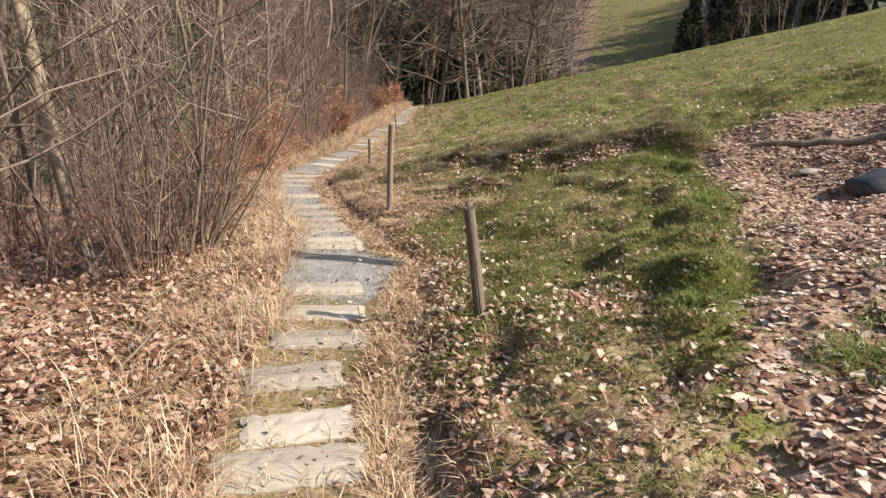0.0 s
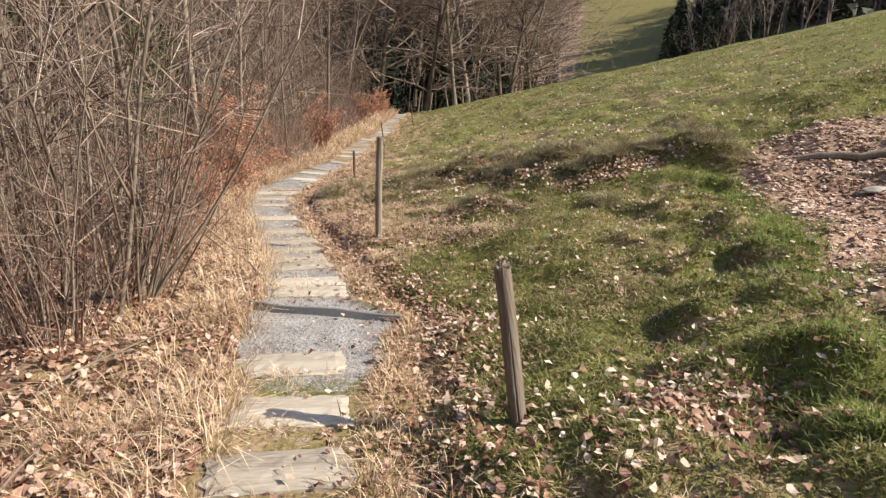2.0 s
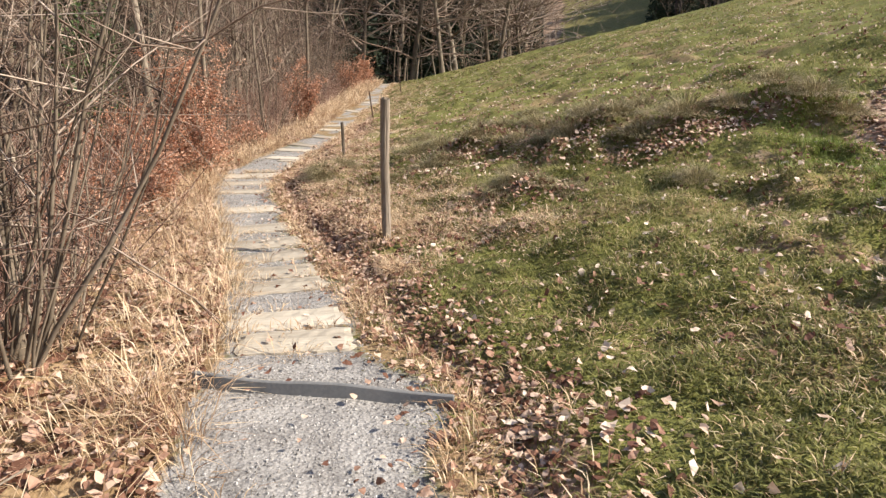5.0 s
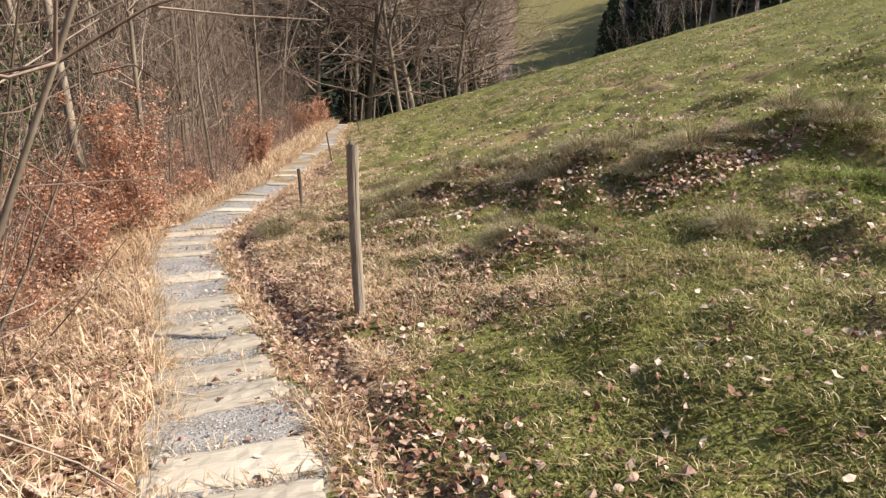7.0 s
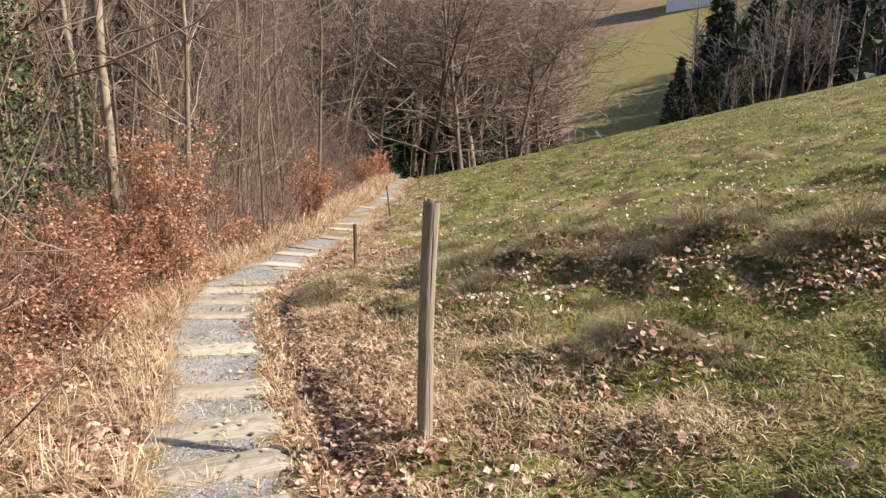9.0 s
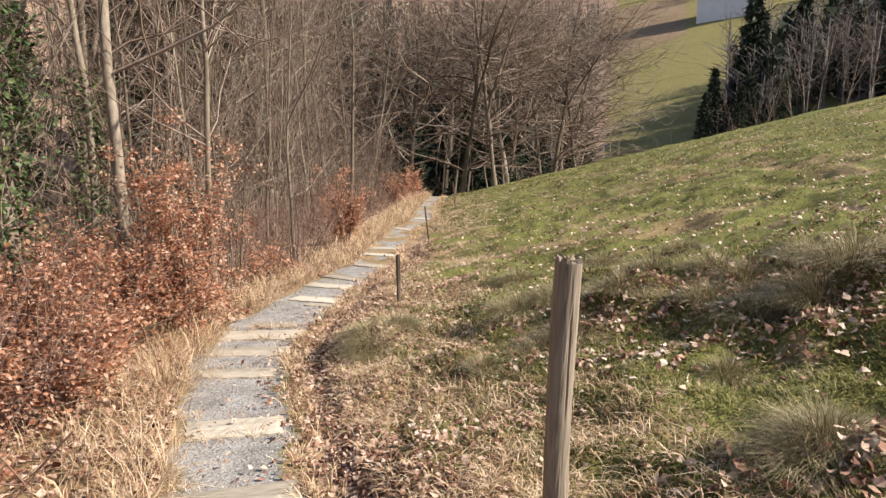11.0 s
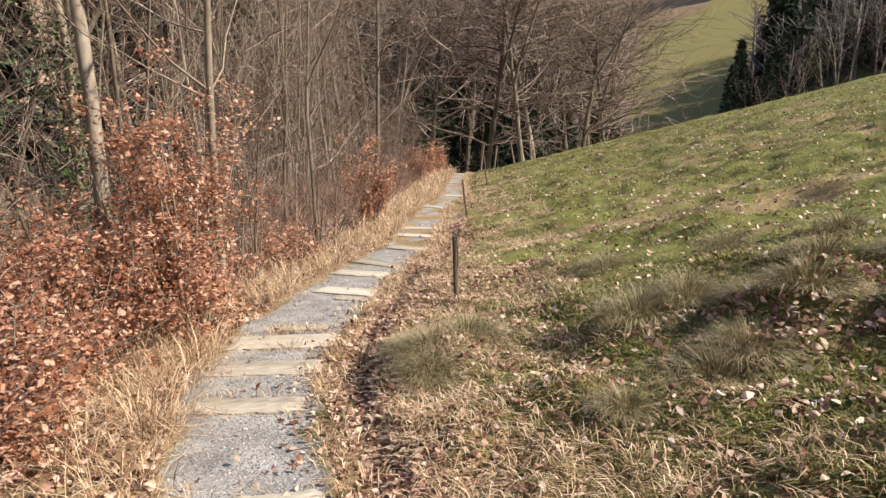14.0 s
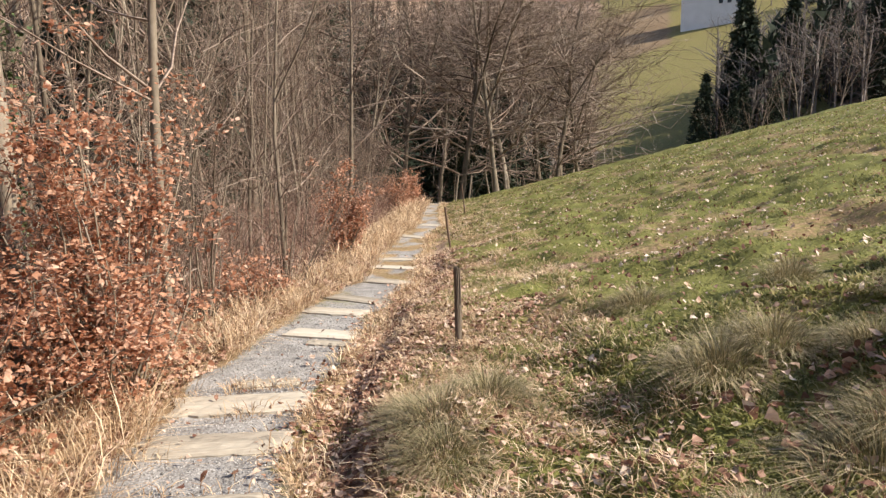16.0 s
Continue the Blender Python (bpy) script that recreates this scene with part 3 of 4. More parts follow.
def bare_tree(rng, tall, girth, lean=(0, 0), first=0.25, limbs=22, reach=0.3, twigs=5, fork=0, upward=0.9, sides=7, wander=0.05, lift=0.05, stout=0.0085):
    """Trunk and bare crown of a slender leafless tree, as two meshes."""
    trunk, crown = Tubes(), Tubes()
    line = grow(rng, (0, 0, -0.3), (lean[0], lean[1], 1), tall + 0.3, 14, wander, 0.4 * wander)
    rad = girth * (1 - np.linspace(0, 1, 15) ** 1.1 * 0.9)
    rad[0] *= 1.35
    trunk.add(line, rad, sides, 0.05, rng)
    lines = [(line, rad)]
    for _ in range(fork):
        k = rng.integers(3, 7)
        a = rng.uniform(0, 2 * np.pi)
        fl = grow(rng, line[k], (0.5 * np.cos(a), 0.5 * np.sin(a), 1), tall * (1 - k / 15) * 0.95, 10, 0.06, 0.03)
        fr = rad[k] * 0.75 * (1 - np.linspace(0, 1, 11) * 0.9)
        trunk.add(fl, fr, 6, 0.05, rng)
        lines.append((fl, fr))
    for _ in range(limbs):
        src, sr = lines[rng.integers(len(lines))]
        q = first + (0.97 - first) * rng.random() ** 0.8
        k = q * (len(src) - 1)
        i = int(k)
        p = src[i] + (src[min(i + 1, len(src) - 1)] - src[i]) * (k - i)
        a = rng.uniform(0, 2 * np.pi)
        length = tall * reach * (1.15 - q) * rng.uniform(0.5, 1.2) + 0.25
        bl = grow(rng, p, (np.cos(a), np.sin(a), upward * rng.uniform(0.3, 1.3)), length, 5, 0.16, lift)
        r0 = max(0.004, min(sr[i] * 0.45, stout * length))
        crown.add(bl, r0 * (1 - np.linspace(0, 1, 6) * 0.8), 3)
        for _ in range(twigs):
            m = rng.integers(1, 6)
            way = bl[m] - bl[m - 1]
            way = way / np.linalg.norm(way) + 0.75 * rng.standard_normal(3)
            tl = grow(rng, bl[m], way, length * rng.uniform(0.2, 0.5), 2, 0.2, 0.05)
            crown.add(tl, np.linspace(r0 * 0.45, 0.0018, 3), 3)
            if rng.random() < 0.7:
                w2 = way + rng.standard_normal(3)
                crown.add(grow(rng, tl[1], w2, length * 0.22, 2, 0.2, 0.05), np.linspace(r0 * 0.28, 0.0014, 3), 3)
    return trunk.mesh("trunk", BARK), crown.mesh("crown", TWIG)


def shrub(rng, tall, stems, spread=0.35, twigs=9, apart=True):
    """Many thin stems that fan out from one stool."""
    stalks, joined, fine = [], Tubes(), Tubes()
    for _ in range(stems):
        a, s = rng.uniform(0, 2 * np.pi), rng.uniform(0, 0.22)
        h = tall * rng.uniform(0.5, 1.0)
        line = grow(rng, (s * np.cos(a), s * np.sin(a), -0.15), (spread * np.cos(a) * rng.uniform(0.2, 1.3), spread * np.sin(a) * rng.uniform(0.2, 1.3), 1), h, 7, 0.08, 0.0)
        r0 = rng.uniform(0.006, 0.017) * (h / 3) ** 0.5
        stem = Tubes() if apart else joined
        stem.add(line, r0 * (1 - np.linspace(0, 1, 8) * 0.85), 4 if apart else 3)
        if apart:
            stalks.append(("stem", stem.mesh("stem", BARK)))
        for _ in range(twigs):
            m = rng.integers(2, 8)
            way = np.array([0, 0, 0.6]) + 0.8 * rng.standard_normal(3)
            tl = grow(rng, line[m], way, h * rng.uniform(0.1, 0.3), 2, 0.25, 0.03)
            fine.add(tl, np.linspace(r0 * 0.42, 0.0018, 3), 3)
            fine.add(grow(rng, tl[1], way + rng.standard_normal(3), h * 0.12, 2, 0.2, 0.03), np.linspace(r0 * 0.28, 0.0015, 3), 3)
    if not apart:
        stalks.append(("branchwork", joined.mesh("branchwork", BRAMBLE)))
    return (*stalks, ("spray", fine.mesh("spray", TWIG if apart else BRAMBLE)))


def thing(name, meshes, label, category, group=""):
    root = tagged(new(name), label, category, group)
    for part_name, me in meshes:
        part(part_name, me, root)
    return root


def set_down(proto, x, y, turn=0.0, scale=1.0, sink=0.03):
    m = pose(x, y, float(height(x, y)) - sink, 0, 0, turn)
    proto.scale = (scale,) * 3
    return copy_thing(proto, m)


rt = np.random.default_rng(12)
saplings = []
for k in range(7):
    tr, cr = bare_tree(rt, rt.uniform(6.0, 9.0), rt.uniform(0.02, 0.037), rt.normal(0, 0.06, 2), 0.1, 34, 0.24, 6, fork=k % 2)
    saplings.append(thing("bare_sapling", (("trunk", tr), ("crown", cr)), "slender leafless sapling with grey-brown bark at the wood's edge", "tree", "bare saplings of the wood"))
trees = []
for k in range(4):
    tr, cr = bare_tree(rt, rt.uniform(11, 15), rt.uniform(0.06, 0.1), rt.normal(0, 0.05, 2), 0.15, 60, 0.3, 8, fork=1 + k % 2)
    trees.append(thing("bare_tree", (("trunk", tr), ("crown", cr)), "tall leafless tree with grey bark and spreading twigs", "tree", "bare trees of the wood"))
light_saplings, light_trees = [], []
for k in range(4):
    tr, cr = bare_tree(rt, rt.uniform(6.5, 9.5), rt.uniform(0.024, 0.04), rt.normal(0, 0.06, 2), 0.15, 24, 0.26, 3, k % 2, 0.9, 4)
    light_saplings.append(thing("bare_sapling", (("trunk", tr), ("crown", cr)), "thin leafless sapling deep in the brown wood", "tree", "bare saplings of the wood"))
    tr, cr = bare_tree(rt, rt.uniform(11, 15), rt.uniform(0.06, 0.1), rt.normal(0, 0.05, 2), 0.15, 44, 0.32, 3, 1 + k % 2, 0.9, 5)
    light_trees.append(thing("bare_tree", (("trunk", tr), ("crown", cr)), "leafless grey-brown tree standing back on the wooded slope", "tree", "bare trees of the wood"))
hazels = []
for k in range(5):
    hazels.append(thing("bare_shrub", shrub(rt, rt.uniform(3.0, 4.4), int(rt.integers(14, 22)), 0.35, 11), "leafless many-stemmed hazel shrub with brown twigs", "shrub", "bare shrubs of the wood"))
brush = []
for k in range(4):
    brush.append(thing("brushwood", shrub(rt, rt.uniform(1.2, 1.9), 24, 0.65, 6, False), "low tangle of reddish-brown brambles and twigs", "brushwood", "undergrowth of the wood"))
big_shapes = []
for k in range(3):
    tr, cr = bare_tree(rt, 17 + 2 * k, 0.2, (0.05, 0), 0.1, 120, 0.5, 9, fork=2, upward=0.3, lift=0.02, stout=0.013)
    big_shapes.append(thing("broad_bare_tree", (("trunk", tr), ("crown", cr)), "large leafless tree with long drooping grey branches", "tree", "broad trees at the meadow's foot"))

# placed one by one along the path
for proto, x, y, turn, s in ((hazels[0], -2.6, 7.6, 180, 1.1), (hazels[3], -2.62, 7.9, 75, 1.1), (hazels[4], -2.85, 7.2, 130, 1.1), (hazels[1], -2.75, 6.75, 60, 0.9), (hazels[2], -3.0, 9.2, 10, 0.9), 
                             (hazels[3], -4.35, 21.6, 0, 1.1), (saplings[3], -4.4, 21.7, 40, 1.1),
                             (saplings[5], -5.9, 20.0, 0, 1.0), (hazels[4], -4.6, 18.6, 0, 0.9), (hazels[1], -4.5, 30.5, 0, 1.0)):
    set_down(proto, x, y, turn, s)

for x, y, tall, girth, lean, fork, label in ((-3.45, 7.2, 8.5, 0.098, (-0.2, 0.1), 1, "leaning leafless tree with smooth tan bark and a low fork"), (-2.4, 6.95, 5.5, 0.02, (0.1, 0.05), 1, "thin forked leafless stem beside the path"), (-2.5, 7.7, 7.0, 0.03, (0.0, 0.03), 2, "slender leafless tree with yellowish bark beside the path"),
                                             (-4.28, 17.0, 9.0, 0.045, (0.0, 0.02), 0, "straight pale-barked young tree behind the beech bush"), (-4.9, 16.0, 11.0, 0.075, (0.0, 0.0), 0, "upright pale-barked tree behind the beech bush"), (-4.3, 27.2, 8.0, 0.06, (0.12, 0.0), 0, "young leafless tree leaning over the path")):
    tr, cr = bare_tree(rt, tall, girth, lean, 0.22, 34, 0.28, 7, fork, wander=0.018 if girth > 0.06 else 0.04)
    if "tan" in label:
        tr.materials[0] = TAN_BARK
    thing("bare_tree", (("trunk", tr), ("crown", cr)), label, "tree", "trees beside the path").matrix_world = pose(x, y, float(height(x, y)) - 0.03)

# the wood to one side of the path
placed = [(-3.45 + 0.55 * q, 7.2 - q) for q in (0.3, 0.7, 1.1, 1.5, 1.9, 2.3, 2.7, 3.1)]


def free(x, y, gap):
    for ox, oy in placed:
        if (ox - x) ** 2 + (oy - y) ** 2 < gap * gap:
            return False
    placed.append((x, y))
    return True


def scatter(protos, count, y_from, y_to, l_from, l_to, gap, low=0.75, high=1.15, bias=1.5):
    done = tries = 0
    while done < count and tries < count * 20:
        tries += 1
        y = rt.uniform(y_from, y_to)
        l = l_from + (l_to - l_from) * rt.random() ** bias
        x = float(path_x(y)) - 0.42 - l
        if free(x, y, gap):
            set_down(protos[rt.integers(len(protos))], x, y, rt.uniform(0, 360), rt.uniform(low, high))
            done += 1


scatter(trees, 16, 2, 40, 3.2, 9, 1.6)
scatter(light_trees, 24, 14, 64, 6, 18, 1.6)
scatter(saplings, 68, 2, 36, 1.8, 6, 0.5)
scatter(light_saplings, 110, 4, 58, 3, 15, 0.5)
scatter(hazels, 50, 2, 46, 1.7, 8, 0.8)
scatter(brush, 150, 2.0, 44, 1.15, 6, 0.36, 0.65, 1.15, 1.6)
placed.clear()
scatter(light_trees, 46, 5, 110, 14, 50, 2.2, 0.9, 1.3, 1.0)
scatter(light_trees, 16, 42, 66, 2.5, 13, 1.6, 0.7, 1.0, 1.0)
for x, y, turn, s, k in ((-1.5, 50, 0, 0.85, 0), (1.5, 55, 120, 0.9, 1), (4.5, 62, 200, 0.95, 2), (-5, 52, 60, 0.9, 1), (6.0, 64, 300, 0.6, 0), (2, 66, 20, 1.0, 2), (-3, 62, 80, 1.0, 0), (7.5, 72, 10, 0.9, 1), (6.5, 58, 220, 0.65, 1), (-8, 60, 0, 1, 2), (4.5, 55.5, 45, 0.8, 0), (0.5, 49.5, 250, 0.75, 2), (6.5, 66, 140, 0.8, 2)):
    set_down(big_shapes[k], x, y, turn, s)
for x, y, k in ((19.3, 80, 1), (18.5, 81, 3), (-2.6, 48.5, 0), (-0.8, 50, 1), (0.4, 51.5, 2), (2.2, 55, 3), (3.4, 57, 4), (5.0, 60, 5), (-1.8, 52, 6)):
    set_down(saplings[k], x, y, k * 50, 1.0)


def conifer(rng, tall, broad):
    """A spruce: trunk and whorls of drooping boughs that carry many small sprays."""
    trunk = Tubes()
    trunk.add([(0, 0, -0.4), (0, 0, tall * 0.5), (0, 0, tall)], [0.18, 0.11, 0.02], 7)
    v, n = [], 0
    for q in np.linspace(0.06, 0.99, 30):
        for b in range(8):
            a = rng.uniform(0, 2 * np.pi)
            length = broad * (1 - q) ** 0.8 * rng.uniform(0.7, 1.15) + 0.15
            for s in np.arange(0.15, 1.0, 0.10):
                p = np.array([np.cos(a) * length * s, np.sin(a) * length * s, tall * q - 0.25 * length * s * s + 0.1 * rng.standard_normal()])
                for _ in range(2):
                    d = rng.standard_normal(3) * 0.34 + np.array([np.cos(a), np.sin(a), -0.25]) * 0.3
                    w = rng.standard_normal(3) * 0.13
                    v += [p - w, p + w, p + d]
                    n += 1
    return trunk.mesh("trunk", BARK), fast_mesh("crown", v, np.arange(3 * n).reshape(-1, 3), NEEDLES)


spruces = []
for k in range(2):
    tr, cr = conifer(rt, 15, 3.0 + k * 0.6)
    spruces.append(thing("spruce", (("trunk", tr), ("crown", cr)), "dark green spruce beyond the meadow's crest", "tree", "spruces beyond the meadow"))
for x, y, s in ((35.5, 121, 0.6), (37.5, 124, 0.68), (40.5, 120, 0.6), (43, 123, 0.68), (46.0, 131, 1.45), (39, 128, 0.72), (47, 121, 0.55), (43.5, 130, 0.8), (65, 124, 0.85), (68, 128, 0.9), (58, 140, 1.2), (50, 138, 1.1), (78, 126, 1.0), (88, 130, 1.1), (72, 138, 1.3),
                (1.5, 62, 0.4), (5.0, 68, 0.45), (7.5, 70, 0.4), (-2.5, 66, 0.7), (10.5, 78, 0.5), (0, 74, 0.8), (4, 80, 0.8), (-1.0, 58, 0.5), (2.5, 72, 0.8),
                (-11, 33, 0.8), (-14, 36, 1.0), (-12.5, 41, 1.0), (-15, 46, 1.1), (-18, 32, 1.0), (-8, 78, 1.2), (-10, 86, 1.3), (-12, 94, 1.3), (-6, 92, 1.2), (-14, 74, 1.2), (-19, 80, 1.3), (-9, 102, 1.3), (-3, 98, 1.2), (-22, 66, 1.2), (2, 106, 1.2), (-26, 96, 1.8), (-20, 104, 1.9), (-14, 112, 1.9), (-8, 118, 1.9), (-3, 112, 1.7), (-33, 100, 1.8), (-28, 84, 1.6), (-17, 90, 1.6), (1, 92, 1.5), (-12, 66, 1.2)):
    set_down(spruces[int(x) % 2], x, y, x * 37, s)
for x, y, s in ((50, 119, 1.15), (52.5, 121, 1.25), (55, 118, 1.2), (57.5, 121, 1.3), (60, 119, 1.1), (36.5, 117, 0.6), (38.5, 116, 0.7), (41, 116, 0.75), (42.5, 115, 0.85), (44, 116, 0.8), (66, 206, 0.6), (69, 210, 0.7), (72, 208, 0.6), (75, 212, 0.7), (78, 210, 0.75), (81, 212, 0.7), (47.5, 117, 0.9), (72, 120, 1.2), (53, 127, 1.3), (62.5, 124, 1.2), (57, 129, 1.35), (68, 122, 1.2), (76, 122, 1.2), (82, 124, 1.3)):
    set_down(light_trees[int(x) % 4], x, y, x * 31, s)

for x, y, s in ((-5.6, 15.2, 1.0), (-6.6, 18.5, 1.1), (-7.2, 13.0, 0.9)):
    tr, cr = bare_tree(rt, 9 * s, 0.07, (0.03, 0), 0.4, 20, 0.25, 5)
    cnt = 1400
    a = rt.uniform(0, 2 * np.pi, cnt)
    rr = 0.1 + np.abs(rt.normal(0, 0.16, cnt))
    pl = np.stack([rr * np.cos(a), rr * np.sin(a), rt.uniform(0.4, 3.6, cnt)], 1)
    tree = thing("ivy_tree", (("trunk", tr), ("crown", cr), ("leafage", leaves("leafage", pl, rt.uniform(0.05, 0.09, cnt), 0.9, IVY, rt))), "leafless tree with dark green ivy round its trunk", "tree", "ivy-clad trees of the wood")
    tree.matrix_world = pose(x, y, float(height(x, y)) - 0.03)

# woods on the far slope: crowns too many to count
v, n = [], 0
far = np.random.default_rng(31)
fx = far.uniform(-200, 330, 2200)
fy = 150 + 330 * far.random(2200) ** 1.3
fx2, fy2 = far.uniform(-60, 190, 1400), far.uniform(100, 235, 1400)
fx3, fy3 = far.uniform(34, 100, 420), far.uniform(124, 160, 420)
near_clump = fx3 > 0.345 * (fy3 - 11)
fx, fy = np.concatenate([fx, fx2, far.uniform(-110, 22, 800)]), np.concatenate([fy, fy2, far.uniform(125, 330, 800)])
keep = ~((fx > 0.22 * (fy - 11) - 2) & (fx < 0.40 * (fy - 11) + 10) & (fy < 245)) & ~((fx > 48) & (fx < 96) & (fy > 165) & (fy < 262)) & ~((fx > 0.18 * (fy - 11) - 2) & (fx < 0.31 * (fy - 11)) & (fy < 318)) & ((fy > 120) | (fx < 0.2 * fy))
fx, fy = np.concatenate([fx[keep], fx3[near_clump]]), np.concatenate([fy[keep], fy3[near_clump]])
fz = height(fx, fy, False)
tubes = Tubes()
for x, y, z in zip(fx, fy, fz):
    tall = far.uniform(9, 16)
    tubes.add([(x, y, z - 0.5), (x + far.normal(0, 0.4), y, z + tall)], [0.22, 0.05], 3)
    for _ in range(11):
        p = np.array([x, y, z + tall * far.uniform(0.25, 0.9)])
        d = np.array([far.normal(0, 2.2), far.normal(0, 2.2), far.uniform(0.6, 3.4)])
        tubes.add([p, p + d], [0.1, 0.03], 3)
tagged(new("far_woods", tubes.mesh("far_woods", FAR_TWIG)), "leafless brown woodland on the opposite slope", "woods", kind="stuff")

v, n = [], 0
for x, y, z in zip(fx[::6], fy[::6], fz[::6]):
    x, y, tall = x + far.normal(0, 3), y + far.normal(0, 3), far.uniform(10, 17)
    if 0.18 * (y - 11) - 4 < x < (0.41 * (y - 11) + (12 if y > 142 else 0) if y < 247 else 0.31 * (y - 11)) and y < 320:
        continue
    for _ in range(70):
        q, s = far.random() ** 0.8, far.uniform(0, 2 * np.pi)
        r = 3.0 * (1 - q) * far.uniform(0.4, 1.1)
        p = np.array([x + r * np.cos(s), y + r * np.sin(s), z + tall * (0.05 + 0.95 * q)])
        v += [p + far.normal(0, 0.7, 3), p + far.normal(0, 0.7, 3), p + np.array([0.5 * np.cos(s), 0.5 * np.sin(s), -1.2])]
        n += 1
tagged(new("far_conifers", fast_mesh("far_conifers", v, np.arange(3 * n).reshape(-1, 3), NEEDLES)), "dark conifers among the woodland on the opposite slope", "woods", kind="stuff")

# ---- the house and road on the far slope ----


def box_mesh(name, size, at, mat, bevel=0.0):
    bm = bmesh.new()
    bmesh.ops.create_cube(bm, size=1, matrix=Matrix.Translation(at) @ Matrix.Diagonal((*size, 1)))
    if bevel:
        bmesh.ops.bevel(bm, geom=bm.edges[:], offset=bevel, segments=2, affect="EDGES")
    return bm_mesh(name, bm, mat)


house = tagged(new("house"), "white plastered house with grey roof on the far slope", "house")
house.matrix_world = pose(81, 243, float(height(81, 243)) + 1.5, 0, 0, -24) @ Matrix.Scale(1.35, 4)
part("wall", box_mesh("wall", (14, 9, 16), (0, 0, 0), PLASTER), house)
bm = bmesh.new()
pts = [(-8, -5.5, 7.6), (8, -5.5, 7.6), (8, 0, 12), (-8, 0, 12), (-8, 5.5, 7.6), (8, 5.5, 7.6)]
vs = [bm.verts.new(p) for p in pts]
for f in ((0, 1, 2, 3), (3, 2, 5, 4), (0, 3, 4), (1, 5, 2), (0, 4, 5, 1)):
    bm.faces.new([vs[i] for i in f])
part("roof", bm_mesh("roof", bm, ROOFING), house)
for wx in (1.6, 3.4, 5.2):
    for wz in (3.2,):
        win = part("window", box_mesh("window", (1.1, 0.2, 2.3), (wx, -4.5, wz), PLASTER), house)
        part("pane", box_mesh("pane", (0.85, 0.1, 2.0), (wx, -4.6, wz), GLASS), win)
ry_ = np.linspace(50, 92, 60)
rv = np.concatenate([np.stack([ry_, np.full(60, 309.0), height(ry_, np.full(60, 309.0), False) + 0.3], 1), np.stack([ry_, np.full(60, 314.0), height(ry_, np.full(60, 309.0), False) + 0.35], 1)])
k = np.arange(59)
tagged(new("road", fast_mesh("road", rv, np.stack([k, k + 1, k + 61, k + 60], 1), ROADWAY)), "narrow pale concrete road across the far slope", "road", kind="structure")

# ---- copper beech bushes that keep their dead leaves ----


def beech_bush(rng, tall, broad, count, name_label, leaf=1.0):
    stem, spots = Tubes(), []
    for k in range(30):
        a = rng.uniform(0, 2 * np.pi)
        q = 0.05 if k < 3 else rng.uniform(0.15, 1.0)
        h = tall * (1.05 - 0.55 * q) * rng.uniform(0.75, 1.0)
        line = grow(rng, (0.12 * np.cos(a), 0.12 * np.sin(a), -0.1), (q * broad / h * np.cos(a), q * broad / h * np.sin(a), 1), h, 8, 0.09)
        stem.add(line, np.linspace(0.012, 0.003, 9), 4)
        for _ in range(11):
            m = rng.integers(2, 9)
            tl = grow(rng, line[m], (rng.normal(), rng.normal(), 0.35), rng.uniform(0.15, 0.45) * broad, 4, 0.2)
            stem.add(tl, np.linspace(0.004, 0.0015, 5), 3)
            for p in tl[1:]:
                spots.append(p)
    spots = np.array(spots)
    count = int(count * 1.35)
    pick = spots[rng.integers(0, len(spots), count)] + rng.normal(0, 0.05, (count, 3))
    pick[:, 2] = np.maximum(pick[:, 2], 0.03)
    lv = leaves("leafage", pick, leaf * rng.uniform(0.024, 0.052, count), 0.9, BEECH, rng)
    return thing("beech_bush", (("branchwork", stem.mesh("branchwork", BARK)), ("leafage", lv)), name_label, "bush", "beech bushes along the path")


def bush_at(x, y, tall, broad, count, label, seed, leaf=1.0):
    b = beech_bush(np.random.default_rng(seed), tall, broad, count, label, leaf)
    b.matrix_world = pose(x, y, float(height(x, y)) - 0.02)


bush_at(-4.04, 15.6, 2.45, 0.8, 9500, "beech bush with dense orange-brown dead leaves", 1)
bush_at(-4.95, 15.0, 1.5, 0.8, 5500, "low beech bush with reddish-brown dead leaves", 12)
bush_at(-5.2, 13.6, 1.3, 0.8, 4000, "low beech bush with reddish-brown dead leaves", 13)
bush_at(-4.65, 14.3, 1.4, 0.9, 7000, "low beech bush with reddish-brown dead leaves", 2)
bush_at(-4.7, 12.6, 1.2, 0.9, 4500, "low straggling beech growth with brown dead leaves", 5)
bush_at(-4.1, 13.15, 1.0, 0.7, 4200, 'low beech shoots with reddish dead leaves at the verge', 8)
bush_at(-3.95, 11.6, 0.75, 0.6, 2600, 'low beech shoots with reddish dead leaves at the verge', 9)
bush_at(-3.95, 24.3, 2.1, 0.42, 4200, "narrow young beech with orange dead leaves", 3, 1.3)
bush_at(-4.3, 19.3, 0.9, 0.5, 2200, "low beech shoots with orange dead leaves at the verge", 10, 1.1)
bush_at(-3.85, 41.5, 1.9, 1.0, 3600, "wide beech bush with orange dead leaves at the bend", 4, 1.8)
bush_at(-4.1, 37.5, 1.7, 0.8, 2600, "beech bush with orange dead leaves", 6, 1.7)

# ---- leaf litter, log and stones in the hollow ----
rl = np.random.default_rng(7)


def on_ground(x, y, lift=0.0):
    return np.stack([x, y, height(x, y) + lift], 1)


